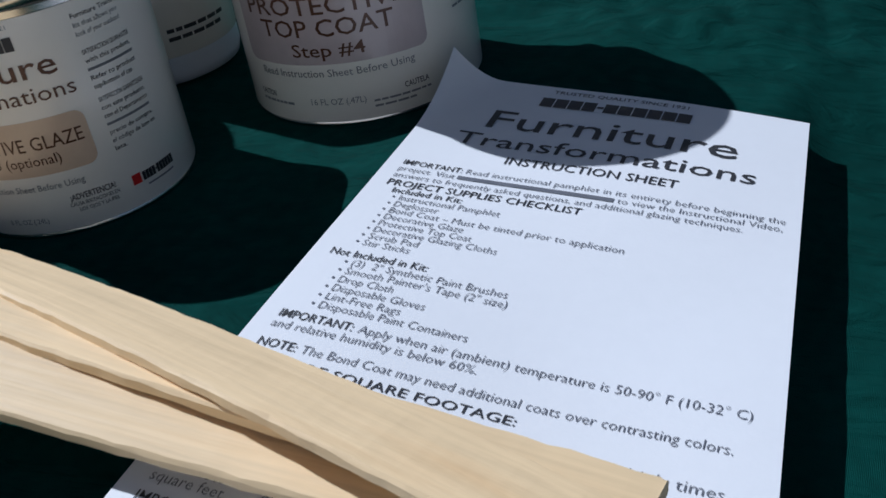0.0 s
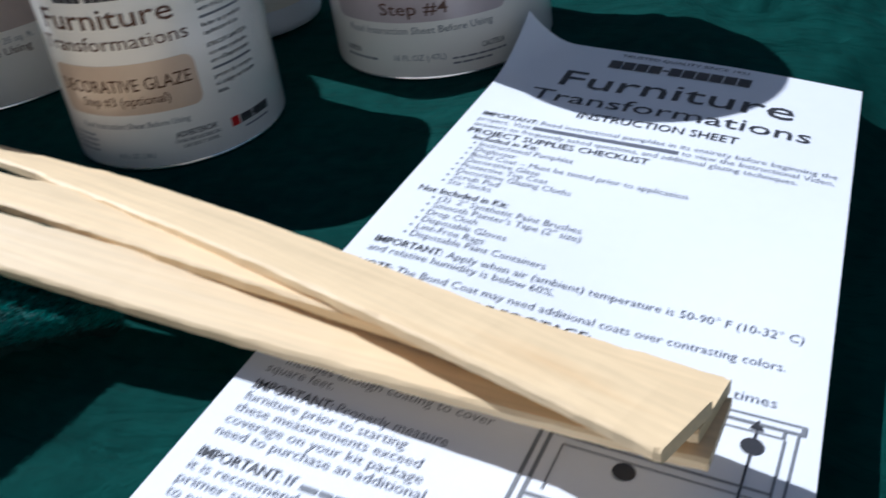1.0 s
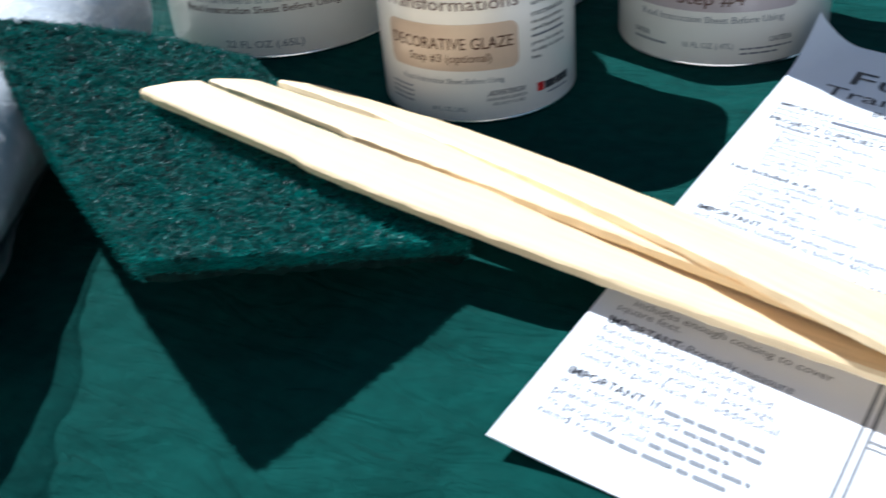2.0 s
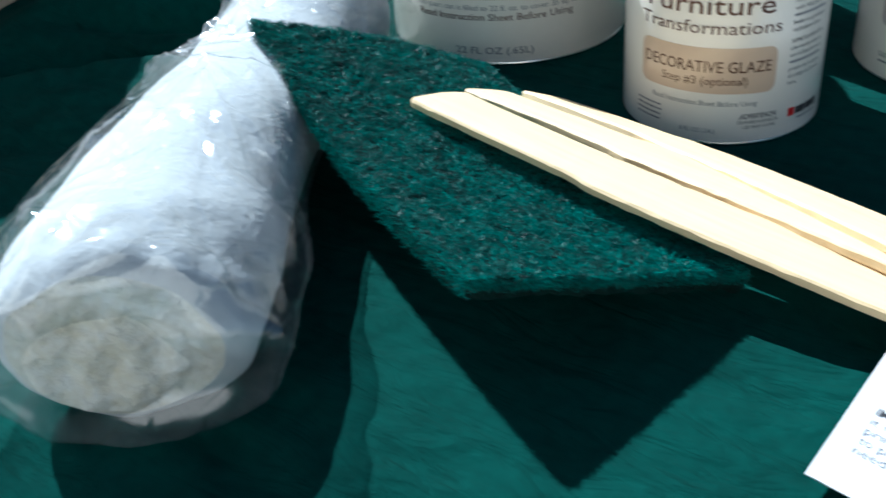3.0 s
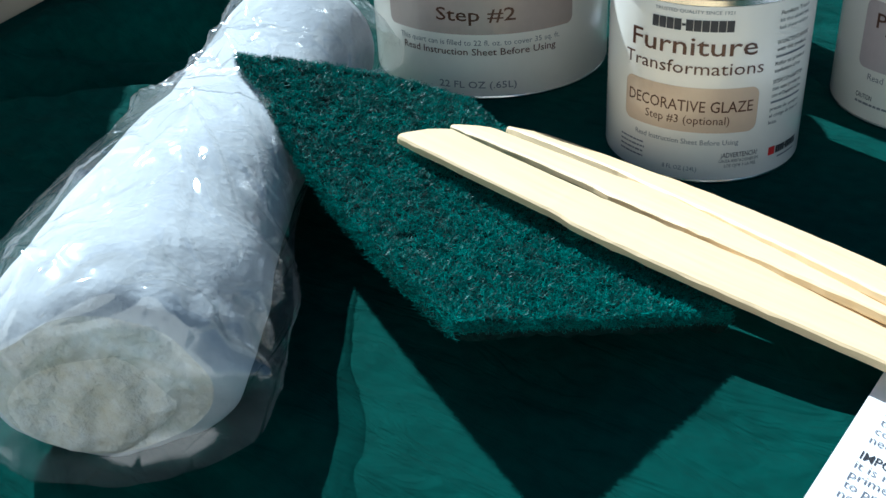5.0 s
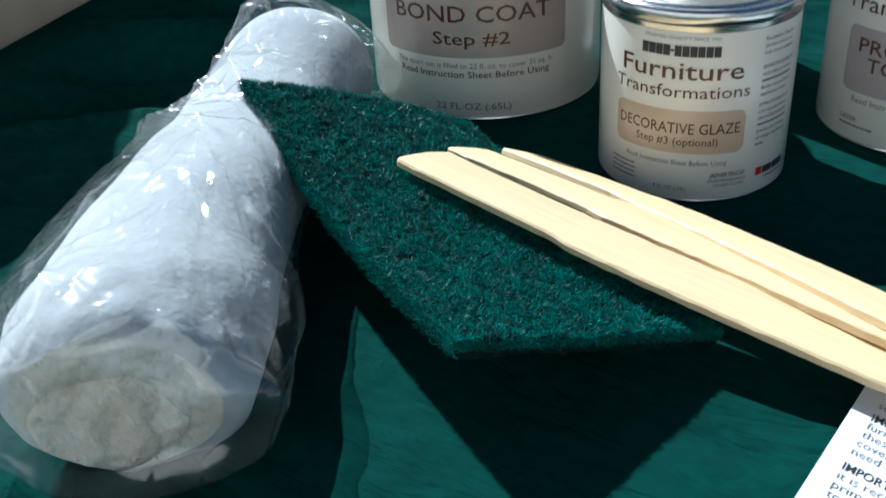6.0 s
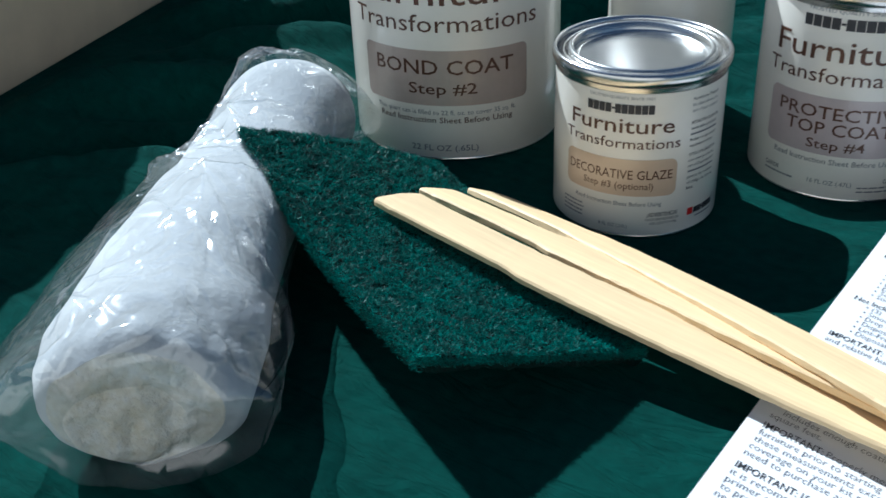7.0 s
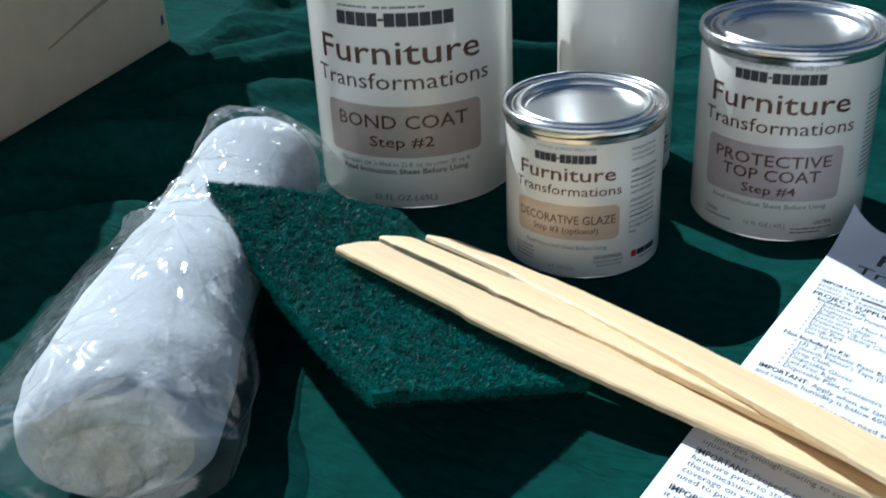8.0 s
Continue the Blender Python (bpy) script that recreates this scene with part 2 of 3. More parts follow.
def ease(a, b, x):
    t = max(0.0, min(1.0, (x - a) / (b - a)))
    return t * t * (3 - 2 * t)


CANS = {"glaze": (-0.114, 0.123, 0.0365, 0.0751), "bond": (-0.2371, 0.155, 0.0539, 0.124), "top": (-0.050, 0.209, 0.0419, 0.0962)}


def cloth_height(x, y):
    """The cloth's gentle rise under the paper and its folds farther off."""
    rise = (sheet_plane(max(-0.004, min(x, 0.125)), y * 0.5) - 0.0015) * ease(-0.022 - 0.020 * ease(0.085, 0.12, y), 0.03 - 0.03 * ease(0.085, 0.12, y), x)
    rise *= 1 - ease(0.15, 0.185, y) * (1 - ease(0.0, 0.06, x))
    rise *= 1 - 0.7 * ease(0.2, 0.4, x)
    rise -= 0.0095 * ease(0.092, 0.116, x) * (1 - ease(0.20, 0.24, y))
    p = Vector((x, y, 0))
    calm = 1.0
    for cx, cy, r, _ in CANS.values():
        calm = min(calm, ease(r * 0.95, r + 0.07, math.hypot(x - cx, y - cy)))
    calm = min(calm, max(ease(-0.06, -0.12, y), ease(0.19, 0.27, y), ease(0.115, 0.2, x), ease(-0.15, -0.3, x)) * 0.9 + 0.1)
    calm = min(calm, ease(0.004, 0.06, 0.9465 * (x + 0.4875) + 0.3228 * (y - 0.040)))
    far = ease(-0.24, -0.40, x) * ease(0.0, 0.16, y) + ease(0.2, 0.34, y) * 0.8
    fold = noise.noise(Vector((x * 5 + y * 2, y * 16 - x * 6, 3.1))) * 0.022 * far
    fold += abs(noise.noise(Vector((x * 7 - y * 3, y * 9 + x * 2, 8.7)))) * 0.009 * far
    along, athwart = 0.78 * x + 0.62 * y, -0.62 * x + 0.78 * y
    drape = ease(-0.25, -0.36, x) * ease(-0.10, 0.02, y) + ease(0.19, 0.27, y) * (0.4 + 0.6 * ease(-0.1, -0.3, x))
    fold += (noise.noise(Vector((along * 4, athwart * 30, 6.3))) * 0.038 + noise.noise(Vector((along * 7, athwart * 60, 1.9))) * 0.010) * min(1.0, drape)
    soft = noise.noise(p * 11) * 0.0030 + noise.noise(p * 27 + Vector((4, 1, 0))) * 0.0024 + noise.noise(Vector((x * 22 - y * 9, y * 75 + x * 18, 2.0))) * 0.0026
    open_side = ease(0.10, 0.16, x) + ease(0.16, 0.24, y) * ease(-0.02, 0.05, x)
    soft += min(1.0, open_side) * (abs(noise.noise(Vector((x * 60 + y * 14, y * 22 - x * 12, 4.4)))) * 0.0055 + noise.noise(Vector((x * 130 + y * 30, y * 70, 7.4))) * 0.0016)
    crease = 0.0
    for a, b, c, amp in ((0.86, -0.5, 0.052, 0.0018), (0.35, 0.94, 0.255, 0.0020), (0.97, 0.25, 0.205, 0.0018), (0.62, 0.78, 0.33, 0.0016), (0.99, 0.1, 0.118, 0.0014), (0.98, 0.18, 0.07, 0.0012)):
        d = a * x + b * y - c + 0.006 * noise.noise(p * 8)
        crease += amp * math.exp(-(d / 0.004) ** 2)
    hem = max(ease(-0.93, -1.0, x), ease(0.38, 0.45, x), ease(-0.21, -0.25, y), ease(0.88, 0.95, y))
    return (rise + calm * (fold + soft + crease)) * (1 - hem) - 0.019 * hem


def build_cloth():
    xs = np.concatenate([np.linspace(-1.0, -0.62, 40, endpoint=False), np.linspace(-0.62, 0.34, 360, endpoint=False), np.linspace(0.34, 0.45, 12)])
    ys = np.concatenate([np.linspace(-0.25, -0.20, 8, endpoint=False), np.linspace(-0.20, 0.62, 290, endpoint=False), np.linspace(0.62, 0.95, 40)])
    vs = [(x, y, cloth_height(x, y)) for y in ys for x in xs]
    n = len(xs)
    fs = [(j * n + i, j * n + i + 1, (j + 1) * n + i + 1, (j + 1) * n + i) for j in range(len(ys) - 1) for i in range(n - 1)]
    ob = part("drop_cloth", (vs, [], fs), CLOTH)
    return tagged(ob, "dark green woven cotton cloth with soft folds spread flat", "cloth", kind="structure")


build_cloth()
# ground out of view; its grey sets how much sunlight bounces up
g = bmesh.new()
bmesh.ops.create_grid(g, x_segments=40, y_segments=40, size=600)
ground = part("ground", g, GROUND)
ground.location.z = -0.02
tagged(ground, "unseen weathered concrete ground under the green cloth, toned for bounced light", "ground", kind="structure")


# added low wall out of view: a reflector that fills the tins' shaded fronts
g = bmesh.new()
bmesh.ops.create_cube(g, size=1)
bmesh.ops.scale(g, vec=(0.2, 3.0, 0.65), verts=g.verts)
wall = part("bounce_wall_south", g, STUCCO, flat=True)
wall.matrix_world = pose(-0.5, -1.25, 0.305, 0, 0, -68)
tagged(wall, "unseen pale stucco wall added to bounce sunlight onto the tins", "wall", kind="structure")
# added wall out of view: the lids mirror it and it blocks low sky
g = bmesh.new()
bmesh.ops.create_cube(g, size=1)
bmesh.ops.scale(g, vec=(7.0, 0.2, 2.6), verts=g.verts)
wall = part("reflected_wall_north", g, STUCCO, flat=True)
wall.location = (-2.0, 3.4, 1.28)
tagged(wall, "unseen pale stucco wall added to grey the lid reflections", "wall", kind="structure")


# ---- paint cans ----
def can_place(r, mid, z0, lift):
    """Wraps u (round, from the middle of the front) and v (up from z0) onto a can."""
    def place(u, v):
        a = radians(mid) + u / r
        return ((r + lift) * math.cos(a), (r + lift) * math.sin(a), z0 + v)
    return place


def paint_can(key, mid, panel_mat, rows, panel, label, small):
    cx, cy, r, h = CANS[key]
    can = empty("paint_can", pose(cx, cy, 0))
    tagged(can, label, "paint can", "paint cans on the cloth")
    part("body", lathe([(0, 0.0012), (r * 0.93, 0.0012), (r * 0.95, 0), (r * 0.998, 0.0), (r * 1.004, 0.0006), (r * 1.004, 0.0011), (r * 0.998, 0.0015), (r * 0.994, 0.0022), (r * 0.994, h - 0.0065), (r * 1.0, h - 0.006)]), TIN, can, "bare tinplate can body")
    lab = part("label", lathe([(r * 0.998, 0.0016), (r, 0.0020), (r, h - 0.0088), (r * 0.998, h - 0.0084)]), LABEL, can, "glossy white printed paper label")
    part("rim", lathe([(r * 1.0, h - 0.0062), (r * 1.03, h - 0.0052), (r * 1.042, h - 0.0036), (r * 1.042, h - 0.0016), (r * 1.03, h - 0.0003), (r * 1.008, h), (r * 0.985, h - 0.0006), (r * 0.974, h - 0.002), (r * 0.970, h - 0.0125), (r * 0.925, h - 0.0125), (r * 0.920, h - 0.0026), (r * 0.908, h - 0.0018), (r * 0.893, h - 0.0026), (r * 0.888, h - 0.0100), (r * 0.862, h - 0.0100)]), TIN, can, "rolled tinplate rim")
    part("lid", lathe([(r * 0.862, h - 0.0098), (r * 0.860, h - 0.0022), (r * 0.845, h - 0.0008), (r * 0.815, h - 0.0004), (r * 0.785, h - 0.0012), (r * 0.77, h - 0.0036), (r * 0.755, h - 0.0046), (r * 0.70, h - 0.0044), (r * 0.4, h - 0.0041), (0, h - 0.0040)]), TIN_LID, can, "pressed shiny tinplate lid")
    u, v0, v1 = panel
    bar("colour_panel", panel_mat, lab, can_place(r, mid, 0, 0.00012), -u / 2, v0, u / 2, v1, "tinted panel with rounded lower corners", rounding=0.0032, n=24)
    for body, material, off, width, z, cap, bold in rows:
        if body == "#":
            blocks("maker_mark", material, lab, can_place(r, mid, 0, 0.00022), off - width / 2, z, off + width / 2, z + cap)
        else:
            pl = can_place(r, mid, z, 0.00025)
            printed("lettering", body, material, lab, lambda a, b, pl=pl, off=off, width=width: pl(a + off - width / 2, b), width, cap, bold)
    small(lab, r, mid)
    return can


def line_block(lab, place, u0, u1, z_top, count, step, height, material=GREY_INK, seed=1, label="line of small print too small to read"):
    rng = random.Random(seed)
    for k in range(count):
        u, z = u0, z_top - k * step
        end = u1 - (rng.random() * 0.35 * (u1 - u0) if k == count - 1 else rng.random() * 0.06 * (u1 - u0))
        pts, faces = [], []
        while u < end - 0.0004:
            w = min((u1 - u0) * rng.uniform(0.07, 0.2), end - u)
            n = len(pts)
            for q in range(4):
                uu = u + w * q / 3
                pts += [place(uu, z), place(uu, z + height)]
            faces += [(n + 2 * q, n + 2 * q + 2, n + 2 * q + 3, n + 2 * q + 1) for q in range(3)]
            u += w + (u1 - u0) * 0.025
        part("small_print", (pts, [], faces), material, lab, label, flat=True)


def glaze_small(lab, r, mid):
    pl = can_place(r, mid, 0, 0.0002)
    side = [("Furniture Transf-", 0.0620, 0.015, INK), ("kit that allows you", 0.0594, 0.015, GREY_INK), ("look of your outdated", 0.0568, 0.015, GREY_INK),
            ("SATISFACTION GUARANTEE", 0.0515, 0.0165, INK), ("with this product,", 0.0489, 0.016, INK), ("", 0.0465, 0.016, GREY_INK), ("Refer to product", 0.0437, 0.016, INK), ("top/bottom of can", 0.0411, 0.0135, INK),
            ("SATISFACCIÓN GARANTIZADA", 0.0370, 0.0165, INK), ("con este producto,", 0.0344, 0.016, INK), ("con el Departamento", 0.0318, 0.016, INK), ("", 0.0294, 0.016, GREY_INK), ("precio de compra.", 0.0266, 0.016, INK), ("el código de lote en", 0.0240, 0.016, INK), ("lata.", 0.0214, 0.004, INK)]
    for words, z, w, ink in side:
        if words:
            ps = can_place(r, mid, z, 0.00025)
            printed("small_print", words, ink, lab, lambda a, b, ps=ps: ps(a + 0.0305, b), w, 0.0014, 0.004)
        else:
            bar("small_print", ink, lab, pl, 0.0305, z, 0.0305 + w, z + 0.0008, "plain bar for a telephone number", n=6)
    bar("red_mark", RED_INK, lab, pl, 0.0322, 0.0085, 0.0352, 0.0118, "small red square mark", n=3)
    blocks("maker_mark", INK, lab, pl, 0.0358, 0.0086, 0.0490, 0.0115)
    bar("small_print", GREY_INK, lab, pl, 0.0370, 0.0066, 0.0480, 0.0072, "line of small print", n=6)
    line_block(lab, pl, -0.027, -0.015, 0.0125, 4, 0.0019, 0.0007, GREY_INK, 7)
    for words, z, left, w in (("CAUSA IRRITACIONES EN", 0.0088, 0.0128, 0.0148), ("LOS OJOS Y LA PIEL", 0.0069, 0.0150, 0.0120)):
        pz = can_place(r, mid, z, 0.00025)
        printed("lettering", words, INK, lab, lambda a, b, pz=pz, left=left: pz(a + left, b), w, 0.0012, 0.0)
    pl2 = can_place(r, mid, 0.0108, 0.00025)
    printed("lettering", "¡ADVERTENCIA!", INK, lab, lambda a, b: pl2(a + 0.0135, b), 0.0135, 0.0019, 0.01)
    line_block(lab, pl, -0.052, -0.044, 0.06, 20, 0.0024, 0.0007, GREY_INK, 11)


def bond_small(lab, r, mid):
    pl = can_place(r, mid, 0, 0.0002)
    line_block(lab, pl, -0.030, -0.012, 0.1075, 1, 0.002, 0.0010, GREY_INK, 21)
    line_block(lab, pl, -0.010, 0.030, 0.1075, 1, 0.002, 0.0010, GREY_INK, 22)


def top_small(lab, r, mid):
    pl = can_place(r, mid, 0, 0.0002)
    for text, off, w in (("CAUTION", -0.0285, 0.008), ("CAUTELA", 0.0275, 0.009)):
        p2 = can_place(r, mid, 0.0098, 0.00025)
        printed("lettering", text, INK, lab, lambda a, b, p2=p2, off=off, w=w: p2(a + off - w / 2, b), w, 0.0020, 0.01)
    line_block(lab, pl, -0.0325, -0.016, 0.0075, 1, 0.002, 0.0009, GREY_INK, 31)
    line_block(lab, pl, 0.012, 0.0325, 0.0074, 2, 0.0019, 0.0007, GREY_INK, 32)
    line_block(lab, pl, 0.047, 0.064, 0.07, 18, 0.0024, 0.0008, GREY_INK, 33)


paint_can("glaze", -74.5, TAN, [
    ("TRUSTED QUALITY SINCE 1921", GREY_INK, 0, 0.027, 0.0642, 0.0012, 0),
    ("#", INK, 0, 0.0287, 0.0580, 0.0040, 0),
    ("Furniture", BROWN_INK, 0, 0.0455, 0.0495, 0.0066, 0.006),
    ("Transformations", BROWN_INK, 0, 0.0515, 0.0425, 0.0046, 0.0),
    ("DECORATIVE GLAZE", BROWN_INK, 0, 0.0465, 0.0285, 0.0042, 0.005),
    ("Step #3 (optional)", BROWN_INK, 0, 0.0305, 0.0238, 0.0031, 0.0),
    ("Read Instruction Sheet Before Using", GREY_INK, 0, 0.0385, 0.0158, 0.0020, 0.0),
    ("8 FL OZ (.24L)", GREY_INK, -0.001, 0.0125, 0.0052, 0.0017, 0.0),
], (0.0505, 0.0205, 0.0375), "half-pint tin of decorative glaze with a white label and tan panel", glaze_small)
paint_can("bond", -61, TAUPE, [
    ("#", INK, 0, 0.062, 0.0985, 0.0068, 0),
    ("Furniture", BROWN_INK, 0, 0.089, 0.0795, 0.0125, 0.006),
    ("Transformations", BROWN_INK, 0, 0.100, 0.0665, 0.0085, 0.0),
    ("BOND COAT", BROWN_INK, 0, 0.0715, 0.0455, 0.0072, 0.008),
    ("Step #2", BROWN_INK, 0, 0.034, 0.0355, 0.0056, 0.008),
    ("This quart can is filled to 22 fl. oz. to cover 35 sq. ft.", GREY_INK, 0, 0.074, 0.0248, 0.0024, 0.0),
    ("Read Instruction Sheet Before Using", BROWN_INK, 0, 0.070, 0.0205, 0.0030, 0.005),
    ("22 FL OZ (.65L)", GREY_INK, 0, 0.034, 0.0055, 0.0031, 0.005),
], (0.088, 0.0295, 0.0575), "quart tin of bond coat with a white label and taupe panel", bond_small)
paint_can("top", -77, MAUVE, [
    ("TRUSTED QUALITY SINCE 1921", GREY_INK, 0, 0.040, 0.0865, 0.0016, 0),
    ("#", INK, 0, 0.0420, 0.0795, 0.0050, 0),
    ("Furniture", BROWN_INK, 0, 0.0680, 0.0655, 0.0098, 0.006),
    ("Transformations", BROWN_INK, 0, 0.0755, 0.0555, 0.0066, 0.0),
    ("PROTECTIVE", BROWN_INK, 0, 0.0560, 0.0392, 0.0058, 0.008),
    ("TOP COAT", BROWN_INK, 0, 0.0465, 0.0318, 0.0058, 0.008),
    ("Step #4", BROWN_INK, 0, 0.0250, 0.0250, 0.0044, 0.008),
    ("Read Instruction Sheet Before Using", GREY_INK, 0, 0.0560, 0.0180, 0.0026, 0.0),
    ("16 FL OZ (.47L)", GREY_INK, 0, 0.0190, 0.0080, 0.0022, 0.0),
], (0.0680, 0.0222, 0.0492), "pint tin of top coat with a white label and mauve panel", top_small)


# ---- white bottle behind the cans ----
def bottle():
    x, y, r, h = -0.146, 0.216, 0.0312, 0.150
    ob = empty("plastic_bottle", pose(x, y, 0))
    tagged(ob, "white plastic deglosser bottle standing behind the tins", "bottle")
    part("body", lathe([(0, 0.001), (r * 0.85, 0.0), (r * 0.97, 0.0015), (r, 0.005), (r, h - 0.02), (r * 0.96, h - 0.012), (r * 0.75, h - 0.003), (r * 0.42, h), (r * 0.40, h + 0.008), (0, h + 0.008)]), PLASTIC, ob)
    lab = part("label", lathe([(r * 1.0, 0.012), (r * 1.006, 0.0122), (r * 1.006, h - 0.026), (r * 1.0, h - 0.0258)]), LABEL, ob, "white paper label")
    part("cap", lathe([(r * 0.46, h + 0.002), (r * 0.5, h + 0.003), (r * 0.5, h + 0.018), (r * 0.46, h + 0.020), (0, h + 0.020)]), PLASTIC, ob)
    p = can_place(r * 1.006, -66, 0.0, 0.00025)
    printed("lettering", "Read Instruction Sheet Before Using", GREY_INK, lab, lambda a, b: p(a - 0.024, b + 0.0545), 0.048, 0.0026, 0.005)
    line_block(lab, p, 0.012, 0.040, 0.0215, 2, 0.0032, 0.0015, INK, 41)


bottle()


# ---- instruction sheet ----
def sheet_height(x, y):
    z = sheet_plane(x, y)
    s = -0.922 * (x + 0.0065) + 0.387 * (y - 0.148)
    z += 42 * max(0.0, s) ** 2
    q = 0.55 * (x - 0.08) + 0.83 * (y - 0.165)
    z -= 0.9 * max(0.0, q) ** 2
    z += 0.0006 * math.sin(x * 55 + 1) * math.sin(y * 30)
    return z


def on_sheet(lift):
    return lambda u, v: (u, v, sheet_height(u, v) + lift)


def build_sheet():
    x0, x1, y0, y1 = -0.0058, 0.1125, -0.0515, 0.1895
    ob = empty("instruction_sheet", pose(0, 0, 0))
    tagged(ob, "white printed instruction sheet with a curled corner, under the stir sticks", "paper sheet")
    nx, ny = 48, 90
    vs, fs = [], []
    for lift in (0.0, -0.0004):
        for j in range(ny + 1):
            for i in range(nx + 1):
                x, y = x0 + (x1 - x0) * i / nx, y0 + (y1 - y0) * j / ny
                x = x0 + (0.118 - 0.0645 * y - x0) * i / nx
                vs.append((x, y, sheet_height(x, y) + lift))
    n, m = nx + 1, (nx + 1) * (ny + 1)
    for j in range(ny):
        for i in range(nx):
            a = j * n + i
            fs += [(a, a + 1, a + n + 1, a + n), (m + a, m + a + n, m + a + n + 1, m + a + 1)]
    rim = [i for i in range(n)] + [j * n + nx for j in range(1, ny + 1)] + [ny * n + i for i in range(nx - 1, -1, -1)] + [j * n for j in range(ny - 1, 0, -1)]
    first = len(vs)
    for a in rim:
        vs += [vs[a], vs[m + a]]
    for k in range(len(rim)):
        q = (k + 1) % len(rim)
        fs.append((first + 2 * k, first + 2 * k + 1, first + 2 * q + 1, first + 2 * q))
    paper = part("paper", (vs, [], fs), PAPER, ob)
    rows = [
        # words, left, foot, width, cap height, weight
        ("TRUSTED QUALITY SINCE 1921", 0.0285, 0.1848, 0.0425, 0.0021, 0.01),
        ("Furniture", 0.0145, 0.1590, 0.0745, 0.0110, 0.010),
        ("Transformations", 0.0082, 0.1475, 0.0875, 0.0072, 0.004),
        ("INSTRUCTION SHEET", 0.0272, 0.1390, 0.0492, 0.0040, 0.012),
        ("IMPORTANT:", -0.0006, 0.1307, 0.0180, 0.0026, 0.006),
        ("Read instructional pamphlet in its entirety before beginning the", 0.0186, 0.1307, 0.0870, 0.0026, -0.008),
        ("project. Visit", -0.0006, 0.1271, 0.0170, 0.0026, -0.008),
        ("to view the Instructional Video,", 0.0628, 0.1271, 0.0425, 0.0026, -0.008),
        ("answers to frequently asked questions, and additional glazing techniques.", -0.0006, 0.1235, 0.0965, 0.0026, -0.008),
        ("PROJECT SUPPLIES CHECKLIST", -0.0006, 0.1190, 0.0557, 0.0031, 0.006),
        ("Included in Kit:", 0.0025, 0.1154, 0.0205, 0.0027, 0.006),
        ("• Instructional Pamphlet", 0.0038, 0.1120, 0.0312, 0.0027, -0.008),
        ("• Deglosser", 0.0038, 0.1087, 0.0150, 0.0027, -0.008),
        ("• Bond Coat – Must be tinted prior to application", 0.0038, 0.1054, 0.0660, 0.0027, -0.008),
        ("• Decorative Glaze", 0.0038, 0.1021, 0.0245, 0.0027, -0.008),
        ("• Protective Top Coat", 0.0038, 0.0988, 0.0280, 0.0027, -0.008),
        ("• Decorative Glazing Cloths", 0.0038, 0.0955, 0.0360, 0.0027, -0.008),
        ("• Scrub Pad", 0.0038, 0.0922, 0.0160, 0.0027, -0.008),
        ("• Stir Sticks", 0.0038, 0.0889, 0.0150, 0.0027, -0.008),
        ("Not Included in Kit:", -0.0004, 0.0832, 0.0265, 0.0029, 0.006),
        ("• (3)  2\" Synthetic Paint Brushes", 0.0050, 0.0796, 0.0430, 0.0028, -0.008),
        ("• Smooth Painter's Tape (2\" size)", 0.0050, 0.0760, 0.0440, 0.0028, -0.008),
        ("• Drop Cloth", 0.0050, 0.0724, 0.0165, 0.0028, -0.008),
        ("• Disposable Gloves", 0.0050, 0.0688, 0.0262, 0.0028, -0.008),
        ("• Lint-Free Rags", 0.0050, 0.0652, 0.0215, 0.0028, -0.008),
        ("• Disposable Paint Containers", 0.0050, 0.0616, 0.0395, 0.0028, -0.008),
        ("IMPORTANT:", -0.0004, 0.0562, 0.0190, 0.0029, 0.006),
        ("Apply when air (ambient) temperature is 50-90° F (10-32° C)", 0.0200, 0.0562, 0.0880, 0.0029, -0.008),
        ("and relative humidity is below 60%.", -0.0004, 0.0523, 0.0505, 0.0029, -0.008),
        ("NOTE:", -0.0002, 0.0455, 0.0098, 0.0029, 0.006),
        ("The Bond Coat may need additional coats over contrasting colors.", 0.0108, 0.0455, 0.0950, 0.0029, -0.008),
        ("MEASURE SQUARE FOOTAGE:", 0.0, 0.0402, 0.0630, 0.0027, 0.006),
        ("height and width in inches and then multiply times", 0.0200, 0.0335, 0.0860, 0.0030, -0.008),
        ("includes enough coating to cover", 0.0030, 0.0062, 0.0500, 0.0028, -0.008),
        ("square feet.", -0.0002, 0.0028, 0.0170, 0.0028, -0.008),
        ("IMPORTANT:", -0.0002, -0.0030, 0.0195, 0.0030, 0.006),
        ("Properly measure", 0.0205, -0.0030, 0.0260, 0.0030, -0.008),
        ("furniture prior to starting", -0.0002, -0.0067, 0.0390, 0.0029, -0.008),
        ("these measurements exceed", -0.0002, -0.0104, 0.0440, 0.0029, -0.008),
        ("coverage on your kit package", -0.0002, -0.0141, 0.0460, 0.0029, -0.008),
        ("need to purchase an additional", -0.0002, -0.0178, 0.0480, 0.0029, -0.008),
        ("IMPORTANT:", -0.0002, -0.0243, 0.0195, 0.0030, 0.006),
        ("If", 0.0205, -0.0243, 0.0022, 0.0030, -0.008),
        ("it is recommended", -0.0002, -0.0280, 0.0290, 0.0029, -0.008),
        ("primer such as", -0.0002, -0.0317, 0.0240, 0.0029, -0.008),
        ("to properly seal", -0.0002, -0.0354, 0.0240, 0.0029, -0.008),
        ("need to", -0.0002, -0.0391, 0.0125, 0.0029, -0.008),
    ]
    for words, left, foot, width, cap, weight in rows:
        pl = on_sheet(0.0002)
